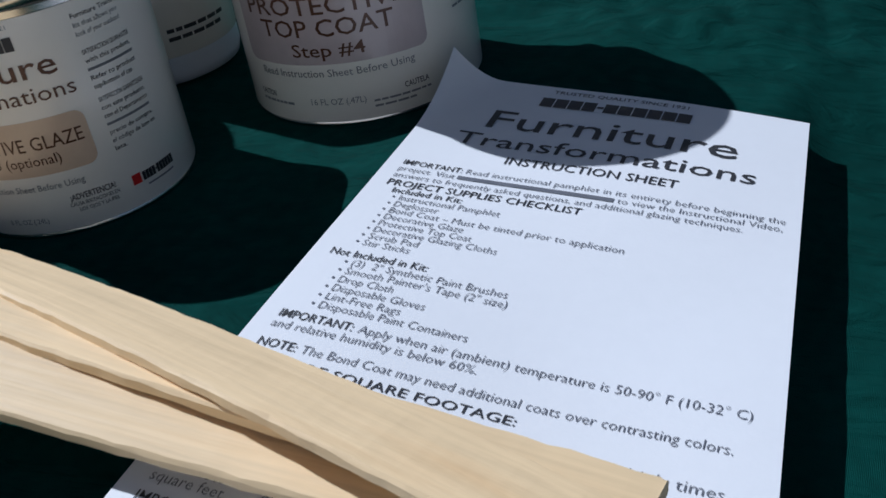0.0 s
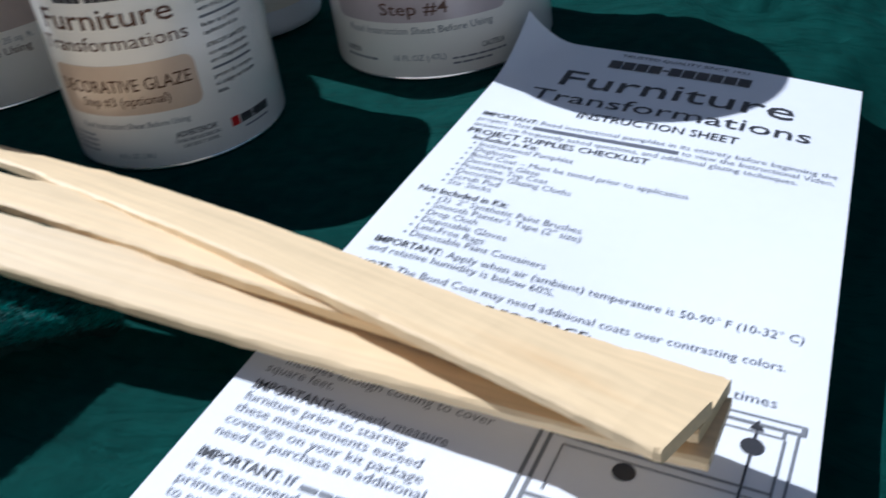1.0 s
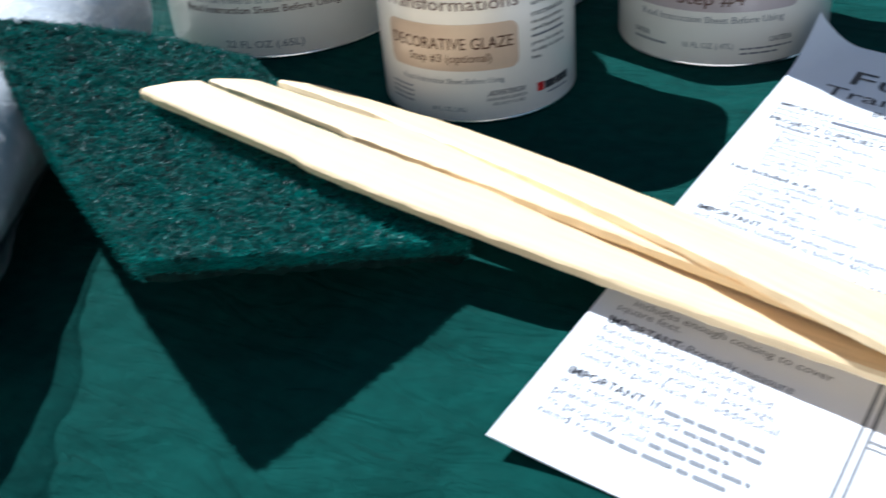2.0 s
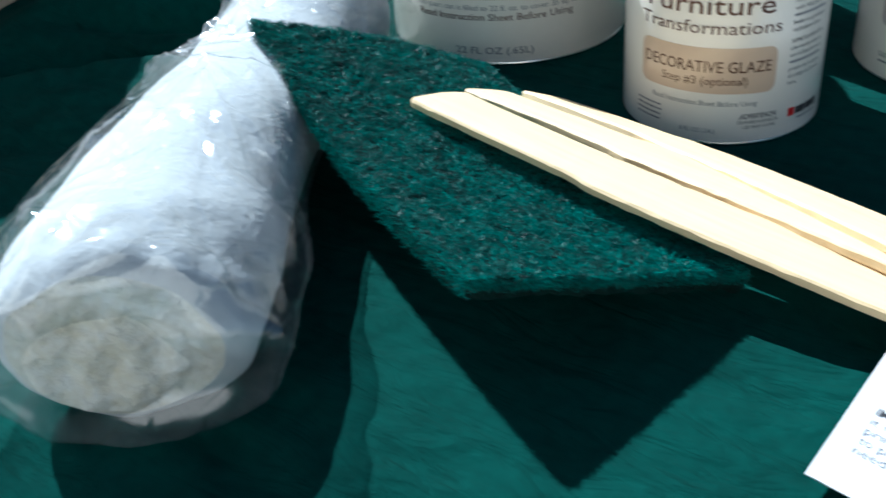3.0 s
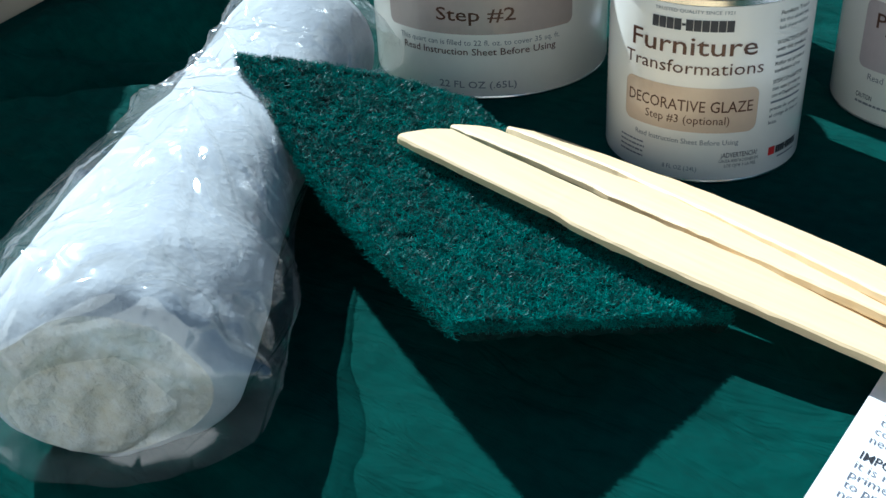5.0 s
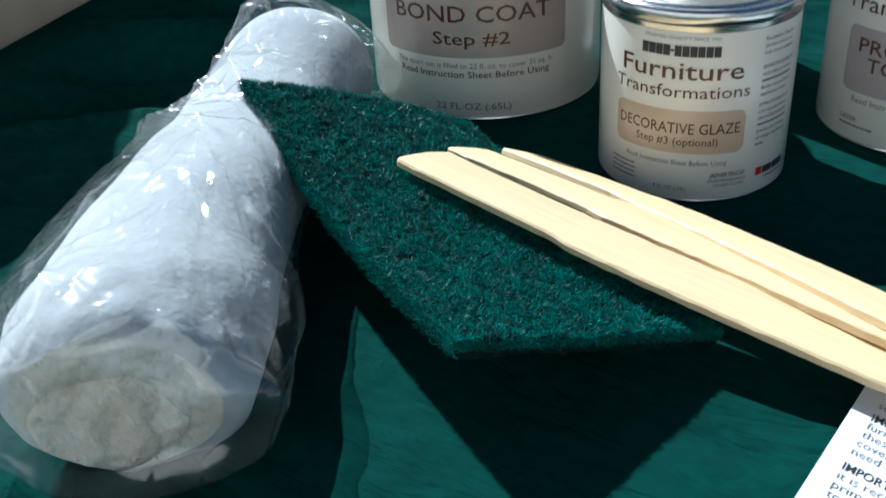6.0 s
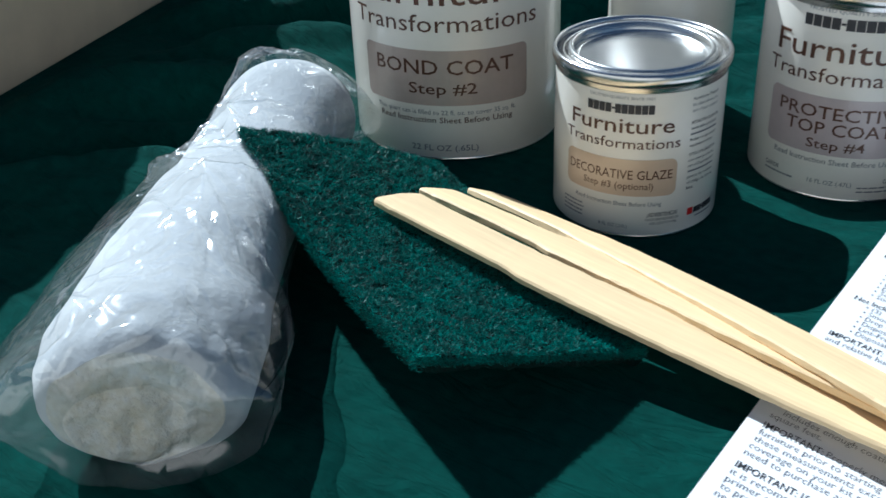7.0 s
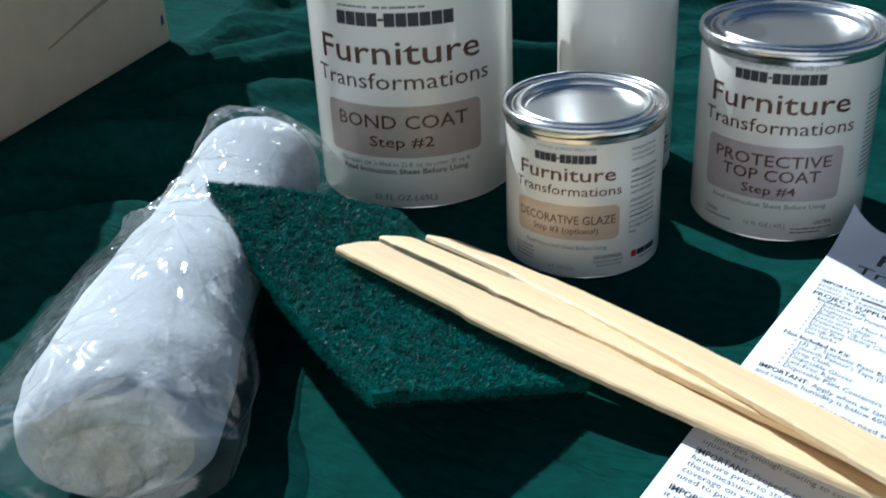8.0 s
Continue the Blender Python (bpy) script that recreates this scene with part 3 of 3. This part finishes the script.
        line = printed("printed_line", words, TEXT_INK if weight < 0 else INK, paper, lambda a, b, pl=pl, left=left, foot=foot: pl(left + a, foot + b), width, cap, weight * 0.35 if weight > 0 else weight)
        line["kind"] = "stuff"
    p = on_sheet(0.0002)
    blocks("maker_mark", INK, paper, p, 0.0262, 0.1757, 0.0738, 0.1815)
    bar("maker_mark", TEXT_INK, paper, p, 0.0172, 0.1273, 0.0618, 0.1291, "plain bar for a web address")
    for k, (a, b, y) in enumerate(((0.024, 0.050, -0.0243), (0.030, 0.052, -0.0280), (0.025, 0.050, -0.0317), (0.025, 0.052, -0.0354), (0.013, 0.050, -0.0391))):
        line_block(paper, lambda u, v: p(u, v), a, b, y, 1, 0.003, 0.0014, GREY_INK, 60 + k)
    # line drawing of a chest of drawers with its measuring arrows
    strokes = [(0.060, 0.0296, 0.113, 0.0301), (0.060, 0.0272, 0.113, 0.0280), (0.112, 0.0275, 0.1130, 0.0300), (0.1086, 0.0250, 0.1092, 0.0272), (0.062, 0.0250, 0.1090, 0.0254),
               (0.0624, -0.050, 0.0633, 0.0250), (0.0645, -0.050, 0.0654, 0.0250), (0.1090, -0.048, 0.1095, 0.0250), (0.1114, -0.048, 0.1119, 0.0272),
               (0.0654, 0.0092, 0.1090, 0.0098), (0.0680, 0.0070, 0.1060, 0.0074), (0.0654, -0.0085, 0.1090, -0.0076), (0.0654, -0.0104, 0.1090, -0.0098), (0.0654, -0.0290, 0.1090, -0.0282), (0.0654, -0.0310, 0.1090, -0.0304), (0.0680, -0.0060, 0.0684, 0.0070), (0.1056, -0.0060, 0.1060, 0.0070)]
    for a, b, c, d in strokes:
        bar("drawing_stroke", GREY_INK, paper, p, a, b, c, d, "grey stroke of the furniture drawing")
    for cx, cy in ((0.0817, 0.0045), (0.0817, -0.0185), (0.0817, -0.0400), (0.1035, 0.0209)):
        pts = [p(cx, cy)] + [p(cx + 0.0024 * math.cos(k * math.pi / 8), cy + 0.0024 * math.sin(k * math.pi / 8)) for k in range(16)]
        part("drawing_knob", (pts, [], [(0, k + 1, (k + 1) % 16 + 1) for k in range(16)]), INK, paper, "round knob of the drawing", flat=True)
    bar("drawing_arrow", INK, paper, p, 0.1033, -0.030, 0.1038, 0.0265, "thin measuring arrow")
    part("drawing_arrow", ([p(0.1035, 0.0288), p(0.1020, 0.0258), p(0.1050, 0.0258)], [], [(0, 2, 1)]), INK, paper, "arrow head", flat=True)


build_sheet()


# ---- stir sticks ----
def stir_stick(a, b, width, label, bow=0.0, roll=0.0, roll_end=0.0, thick=0.0033, back=0.82, seed=0):
    """A paddle from its handle end a to its blade end b (the middle of the top face at each end): a narrower handle, a shoulder, a flat blade."""
    a, b = Vector(a), Vector(b)
    length = (b - a).length
    rng = random.Random(seed)
    grip = 0.80
    prof = [(0.0, 0.76, -0.52), (0.0007, 0.79, -0.30), (0.0045, grip, 0.42), (0.0075, grip, 0.78), (0.0105, grip, back)]
    prof += [(0.0105 + 0.008 * k, grip - 0.01 * (k % 2), back) for k in range(1, 7)] + [(0.061, grip, back), (0.066, grip + 0.05, back + 0.03), (0.070, 0.95, 0.94), (0.073, 1.0, 0.99)]
    split = len(prof) - 2
    prof += [(0.073 + (length - 0.0745) * k / 48, 1.0, 1.0) for k in range(1, 49)] + [(length - 0.0005, 0.985, 0.99), (length, 0.96, 0.97)]
    rings = []
    for x, wn, wf in prof:
        near, far = wn * width / 2 + rng.uniform(-1, 1) * 0.00016, wf * width / 2 + rng.uniform(-1, 1) * 0.00016
        z = bow * 4 * (x / length) * (1 - x / length) + rng.uniform(-1, 1) * 0.00004
        e = 0.0007 + rng.uniform(-1, 1) * 0.0002
        twist = radians(roll + (roll_end - roll) * x / length)
        ring = [(x, -near + e, z), (x, -near, z - e), (x, -near, z - thick + e), (x, -near + e, z - thick), (x, far - e, z - thick), (x, far, z - thick + e), (x, far, z - e), (x, far - e, z)]
        rings.append([(px, py * math.cos(twist) - (pz - z) * math.sin(twist), z + py * math.sin(twist) + (pz - z) * math.cos(twist)) for px, py, pz in ring])
    ob = empty("stir_stick", Matrix())
    x = (b - a).normalized()
    y = Vector((0, 0, 1)).cross(x).normalized()
    m = Matrix((x, y, x.cross(y))).transposed().to_4x4()
    ob.matrix_world = Matrix.Translation(a) @ m
    for name, some in (("handle", rings[: split + 1]), ("blade", rings[split:])):
        bm = bmesh.new()
        made = [[bm.verts.new(v) for v in r] for r in some]
        for p, q in zip(made, made[1:]):
            for k in range(8):
                j = (k + 1) % 8
                bm.faces.new((p[k], q[k], q[j], p[j]))
        bm.faces.new(made[0])
        bm.faces.new(list(reversed(made[-1])))
        bmesh.ops.recalc_face_normals(bm, faces=bm.faces)
        part(name, bm, WOOD, ob, flat=True)
    return tagged(ob, label, "stir stick", "wooden stir sticks in a fan")


stir_stick((-0.1685, 0.0142, 0.0360), (0.1000, 0.0078, 0.0123), 0.0191, "pale wooden stir stick lying across the scrub pad and sheet", bow=-0.0038, back=0.97, seed=1)
stir_stick((-0.1710, 0.0462, 0.0240), (0.0985, 0.0095, 0.0162), 0.0180, "pale wooden stir stick sandwiched between two others", bow=0.0016, roll=-15, roll_end=-3, seed=2)
stir_stick((-0.1660, 0.0750, 0.0115), (0.0960, -0.0018, 0.0205), 0.0185, "pale wooden stir stick on top of the fan", bow=0.0058, roll=-24, roll_end=-5, seed=3)


# ---- scrub pad ----
PAD_A, PAD_B, PAD_C, PAD_D = Vector((-0.235, 0.000, 0.053)), Vector((-0.1965, 0.0845, 0.0120)), Vector((-0.0500, 0.0110, 0.0090)), Vector((-0.087, -0.069, 0.0394))


def pad_point(u, v, h=0.0):
    p = PAD_A * (1 - u) * (1 - v) + PAD_D * u * (1 - v) + PAD_B * (1 - u) * v + PAD_C * u * v
    p = p + Vector((0, 0, -0.010 * math.sin(math.pi * u) * (1 - 0.7 * v) + 0.003 * math.sin(math.pi * v) * (1 - u)))
    p.z = max(p.z, 0.0085)
    return p + Vector((0, 0, h))


def build_pad():
    rng = random.Random(5)
    nu, nv = 90, 60
    ob = empty("scrub_pad", pose(0, 0, 0))
    tagged(ob, "dark green fibrous scrub pad leaning on the wrapped roll", "scrub pad")
    vs, fs = [], []
    for side in (0, 1):
        for j in range(nv + 1):
            for i in range(nu + 1):
                u, v = i / nu, j / nv
                edge = min(u, 1 - u, v, 1 - v)
                p = pad_point(u, v, 0 if side == 0 else -0.006)
                k = 0.0011
                n = noise.noise(p * 300 + Vector((0, 0, side * 9)))
                d = Vector((noise.noise(p * 300), noise.noise(p * 300 + Vector((7, 3, 1))), 0)) * (0.0012 if edge == 0 else 0)
                vs.append(tuple(p + Vector((0, 0, k * n * 1.6)) + d))
    n, m = nu + 1, (nu + 1) * (nv + 1)
    for j in range(nv):
        for i in range(nu):
            a = j * n + i
            fs += [(a, a + 1, a + n + 1, a + n), (m + a, m + a + n, m + a + n + 1, m + a + 1)]
    for i in range(nu):
        b = nv * n + i
        fs += [(i + 1, i, m + i, m + i + 1), (b, b + 1, m + b + 1, m + b)]
    for j in range(nv):
        a, b = j * n, j * n + nu
        fs += [(a, a + n, m + a + n, m + a), (b + n, b, m + b, m + b + n)]
    # dark-painted core, seen as shaded pits through the fibres
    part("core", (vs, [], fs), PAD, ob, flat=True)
    vs, fs = [], []
    for k in range(120000):
        r = rng.random()
        if r < 0.76:
            u, v = rng.random(), rng.random()
            clump = noise.noise(pad_point(u, v) * 300) + 0.6 * noise.noise(pad_point(u, v) * 620)
            if clump < -0.12 and rng.random() < 0.8:
                continue
            h = 0.0003 + 0.0009 * max(-0.6, clump)
        else:
            s = rng.random()
            e = rng.randrange(4)
            u, v = ((s, 0), (s, 1), (0, s), (1, s))[e]
            h = -rng.random() * (0.0036 if e == 3 else 0.006)
        p = pad_point(u, v, h)
        a = rng.random() * 6.283
        lift = rng.uniform(-0.1, 0.5)
        d = Vector((math.cos(a), math.sin(a), lift)).normalized() * rng.uniform(0.0010, 0.0028)
        w = Vector((-d.y, d.x, 0)).normalized() * 0.00009
        bend = Vector((rng.uniform(-1, 1), rng.uniform(-1, 1), rng.uniform(-0.2, 1))) * 0.0011
        q, s2 = p + d * 0.5 + bend, p + d
        n0 = len(vs)
        up = Vector((0, 0, 0.00012))
        vs += [tuple(p - w), tuple(p + w), tuple(q - w), tuple(q + w), tuple(s2), tuple(q + up)]
        fs += [(n0, n0 + 1, n0 + 5), (n0 + 2, n0, n0 + 5), (n0 + 1, n0 + 3, n0 + 5), (n0 + 3, n0 + 4, n0 + 5), (n0 + 4, n0 + 2, n0 + 5)]
    fuzz = part("fuzz", (vs, [], fs), FIBRE, ob, "springy crossed green fibres", flat=True)
    fuzz["kind"] = "stuff"


build_pad()


# ---- roll of cloths in a clear bag ----
ROLL_N, ROLL_M, ROLL_F = Vector((-0.1530, -0.1280, 0)), Vector((-0.2525, 0.0020, 0)), Vector((-0.275, 0.077, 0))
ROLL_LEN = 0.26


def roll_axis(t):
    """The place, the direction and the sideways direction of the bent roll at t; past its ends it goes straight on."""
    c = max(0.0, min(1.0, t))
    p = ROLL_N * (1 - c) ** 2 + ROLL_M * (2 * c * (1 - c)) + ROLL_F * c * c
    d = ((ROLL_M - ROLL_N) * (1 - c) + (ROLL_F - ROLL_M) * c).normalized()
    return p + d * ((t - c) * ROLL_LEN), d, Vector((d.y, -d.x, 0))


def roll_radius(t):
    return 0.0372 - 0.0037 * ease(0.0, 0.25, t) - 0.0020 * ease(0.25, 0.6, t) + 0.0010 * ease(0.66, 0.92, t)


def roll_point(t, ang, k=1.0, bump=0.0):
    r = roll_radius(t)
    base, _, across = roll_axis(t)
    tall = 0.79 - 0.04 * ease(0.25, 0.6, t) + 0.09 * ease(0.68, 0.92, t)
    out = across * math.cos(ang) + Vector((0, 0, math.sin(ang) * tall))
    p = base + Vector((0, 0, r * tall * 0.98)) + out * (r * k)
    p = p + out * ((noise.noise(p * 30) * (0.0016 + 0.004 * ease(0.2, 0.0, t)) + noise.noise(p * 110) * (0.0004 + 0.0016 * ease(0.12, 0.0, t))) * bump * k)
    p.z = max(p.z, 0.0015)
    return p


def build_roll():
    ob = empty("cloth_roll", pose(0, 0, 0))
    tagged(ob, "rolled white glazing cloths packed in a crinkled clear plastic bag", "cloth roll")
    nt, na = 130, 96
    vs, fs = [], []
    for i in range(nt + 1):
        t = i / nt
        e = max(0.0, 1 - t / 0.10)
        k = 1 - 0.30 * (1 - math.sqrt(1 - e * e)) - 0.14 * ease(0.93, 1.0, t)
        vs += [tuple(roll_point(t, 2 * math.pi * j / na, k, 1.0)) for j in range(na)]
    for i in range(nt):
        for j in range(na):
            q = (j + 1) % na
            fs.append((i * na + j, i * na + q, (i + 1) * na + q, (i + 1) * na + j))
    part("rolled_cloth", (vs, [], fs), COTTON, ob, "white fluffy rolled cotton cloth")
    # the coiled ends: a spiral of cloth layers, uneven and sunk towards the middle
    for end, sgn in ((0.0, 1), (1.0, -1)):
        vs, fs = [], []
        rings = 26
        for i in range(rings + 1):
            k = (1 - i / rings) * (0.70 if sgn > 0 else 0.86)
            for j in range(na):
                a = 2 * math.pi * j / na
                p = roll_point(end, a, max(k, 0.001), 1.0)
                spiral = math.sin((k * 4.0 + a / (2 * math.pi)) * 2 * math.pi)
                dep = 0.0002 * spiral * min(1, 3 * k) + (0.004 * (1 - k) ** 1.2 if sgn < 0 else -0.0012 * (1 - (k / 0.7) ** 2)) + 0.0032 * noise.noise(p * 48) + 0.0019 * noise.noise(p * 130) + 0.0009 * noise.noise(p * 300)
                dep *= min(1, i / 3)
                vs.append(tuple(p + roll_axis(end)[1] * (dep * sgn)))
        for i in range(rings):
            for j in range(na):
                q = (j + 1) % na
                f = (i * na + j, (i + 1) * na + j, (i + 1) * na + q, i * na + q)
                fs.append(f if sgn > 0 else f[::-1])
        fs.append(tuple(range(rings * na, rings * na + na)))
        part("cloth_end", (vs, [], fs), COTTON_END, ob, "cream coiled end of the rolled cloth")
    # the bag: a clinging film with flat side fins, drawn in over both ends
    rng = random.Random(12)
    hubs = (((0.50, 2.55), ((0.47, 1.9), (0.43, 1.55), (0.39, 2.1), (0.50, 1.25), (0.57, 1.1), (0.62, 1.55), (0.34, 2.3), (0.45, 2.9))),
            ((0.66, 1.85), ((0.50, 1.25), (0.56, 0.85), (0.47, 0.95), (0.74, 1.3), (0.58, 2.3), (0.78, 2.1))),
            ((0.90, 1.95), ((0.76, 2.3), (0.80, 1.5), (0.97, 1.3), (0.70, 1.75), (1.0, 2.3), (0.86, 2.7))),
            ((0.34, 1.45), ((0.03, 0.95), (0.16, 0.55), (0.45, 1.6))),
            ((0.09, 2.25), ((0.30, 2.05), (0.02, 1.7), (0.20, 2.7))),
            ((0.02, 0.75), ((-0.05, 1.3), (0.12, 0.2), (-0.04, 0.4))),
            ((0.14, -0.1), ((0.02, 0.3), (0.28, 0.25), (0.30, -0.2), (0.08, -0.5))))
    folds = [(t0, a0, t1 + rng.uniform(-0.01, 0.01), a1 + rng.uniform(-0.08, 0.08), rng.uniform(0.0018, 0.0034), rng.uniform(0.0018, 0.0034)) for (t0, a0), ends in hubs for t1, a1 in ends]
    for _ in range(54):
        t0, a0 = rng.uniform(0.0, 1.0), rng.uniform(0.2, 2.9)
        folds.append((t0, a0, t0 + rng.uniform(-0.16, 0.16), a0 + rng.uniform(-0.8, 0.8), rng.uniform(0.0006, 0.0017), rng.uniform(0.0014, 0.0028)))

    tents = ((0.88, 1.9, 0.09, 0.62, 0.0062), (0.52, 2.45, 0.10, 0.50, 0.0035), (0.68, 1.7, 0.09, 0.45, 0.0028), (0.42, 1.5, 0.13, 0.55, 0.0022), (0.22, 2.15, 0.12, 0.45, 0.0024), (0.30, 0.9, 0.14, 0.4, 0.0022))

    def crinkle(t, a):
        """The height of the film's creases: flat-sided tents where it is stretched, and sharp ridges that die out from their hubs, each with a slack flank."""
        high = max(h * max(0.0, 1 - math.hypot((t - t0) / wt, (a - a0) / wa)) for t0, a0, wt, wa, h in tents)
        u, v = t * ROLL_LEN, a * 0.031
        for t0, a0, t1, a1, h, w in folds:
            x0, y0 = t0 * ROLL_LEN, a0 * 0.031
            dx, dy = t1 * ROLL_LEN - x0, a1 * 0.031 - y0
            n2 = dx * dx + dy * dy
            q = ((u - x0) * dx + (v - y0) * dy) / n2
            if q < -0.15 or q > 1.1:
                continue
            off = ((u - x0) * dy - (v - y0) * dx) / math.sqrt(n2)
            if abs(off) > 0.009:
                continue
            fade = ease(-0.15, 0.1, q) * ease(1.1, 0.5, q)
            flank = w if off < 0 else 3.0 * w
            high += h * fade * max(0.0, 1 - abs(off) / flank)
        return high

    nt, na = 300, 280
    vs, fs = [], []
    for i in range(nt + 1):
        t = -0.062 + 1.177 * i / nt
        _, _, across = roll_axis(t)
        close = ease(-0.005, -0.062, t)
        squash = 1 - 0.6 * ease(0.99, 1.11, t)
        fin = 0.0150 * ease(-0.07, 0.05, t) * ease(0.53, 0.42, t) + 0.0015 * ease(0.7, 0.95, t)
        fin2 = 0.0065 * math.exp(-((t - 0.10) / 0.13) ** 2) + 0.001
        for j in range(na):
            a = 2 * math.pi * j / na
            ca = math.cos(a)
            p = roll_point(max(t, -0.03), a, 1.02 - 0.55 * close, 1.0)
            p.z = 0.0015 + (p.z - 0.0015) * squash
            p = p + across * math.copysign(max(0.0, -ca) ** 9 * fin + max(0.0, ca) ** 9 * fin2, ca)
            out = across * ca + Vector((0, 0, math.sin(a)))
            small = abs(noise.noise(Vector((t * 17 - a * 1.5, a * 2.6 + t * 6, 5.2))))
            crease = crinkle(t, a) * (1 - abs(ca) ** 3) + 0.0005 * max(0.0, 1 - small / 0.12)
            p = p + out * (0.0005 + min(crease, 0.0075))
            if t < 0.0:
                p = p + roll_axis(0.0)[1] * (0.006 * noise.noise(p * 55) * ease(0.0, -0.04, t))
            p.z = max(p.z, 0.0010)
            vs.append(tuple(p))
    for i in range(nt):
        for j in range(na):
            q = (j + 1) % na
            fs.append((i * na + j, i * na + q, (i + 1) * na + q, (i + 1) * na + j))
    part("plastic_bag", (vs, [], fs), FILM, ob, "crinkled clear plastic film")


build_roll()


# ---- cream box standing on the cloth ----
def build_box():
    a, b = Vector((-0.4875, 0.040, 0)), Vector((-0.561, 0.2554, 0))
    d = (b - a).normalized()
    start = a - d * 0.22
    nrm = Vector((-d.y, d.x, 0))
    ob = empty("cream_box", pose(0, 0, 0))
    tagged(ob, "cream coloured box with a scuffed side standing on the cloth", "box")
    length, depth, height = (b - start).length, 0.14, 0.172
    bm = bmesh.new()
    bmesh.ops.create_cube(bm, size=1)
    bmesh.ops.scale(bm, vec=(length, depth, height), verts=bm.verts)
    bmesh.ops.bevel(bm, geom=bm.edges[:], offset=0.0015, segments=2, affect="EDGES")
    body = part("body", bm, CARD, ob, flat=True)
    c = start + d * (length / 2) + nrm * (depth / 2) + Vector((0, 0, height / 2))
    m = Matrix((d, nrm, (0, 0, 1))).transposed().to_4x4()
    body.matrix_world = Matrix.Translation(c) @ m
    bm = bmesh.new()
    bmesh.ops.create_cube(bm, size=1)
    bmesh.ops.scale(bm, vec=(length + 0.006, depth + 0.006, 0.03), verts=bm.verts)
    bmesh.ops.bevel(bm, geom=bm.edges[:], offset=0.002, segments=2, affect="EDGES")
    lid = part("lid", bm, CARD, ob, flat=True)
    lid.matrix_world = Matrix.Translation(c + Vector((0, 0, height / 2))) @ m
    smudge = [start + d * (length - s) - nrm * 0.0003 + Vector((0, 0, z)) for s, z in ((0.006, 0.016), (0.011, 0.015), (0.010, 0.022), (0.0065, 0.024))]
    curve = [(0.150, 0.040), (0.130, 0.044), (0.105, 0.049), (0.080, 0.053), (0.056, 0.058)]
    pts = []
    for q, (s2, z) in enumerate(curve):
        w = 0.0006 + 0.0004 * q
        for zz in (z - w, z + w):
            pts.append(tuple(start + d * (length - s2) - nrm * 0.0003 + Vector((0, 0, zz))))
    part("stain", (pts, [], [(2 * q, 2 * q + 1, 2 * q + 3, 2 * q + 2) for q in range(4)]), STAIN, ob, "long brown scuff", flat=True)
    part("ink_mark", ([tuple(q) for q in smudge], [], [(0, 3, 2, 1)]), BLUE_INK, ob, "small smudged blue mark", flat=True)


build_box()
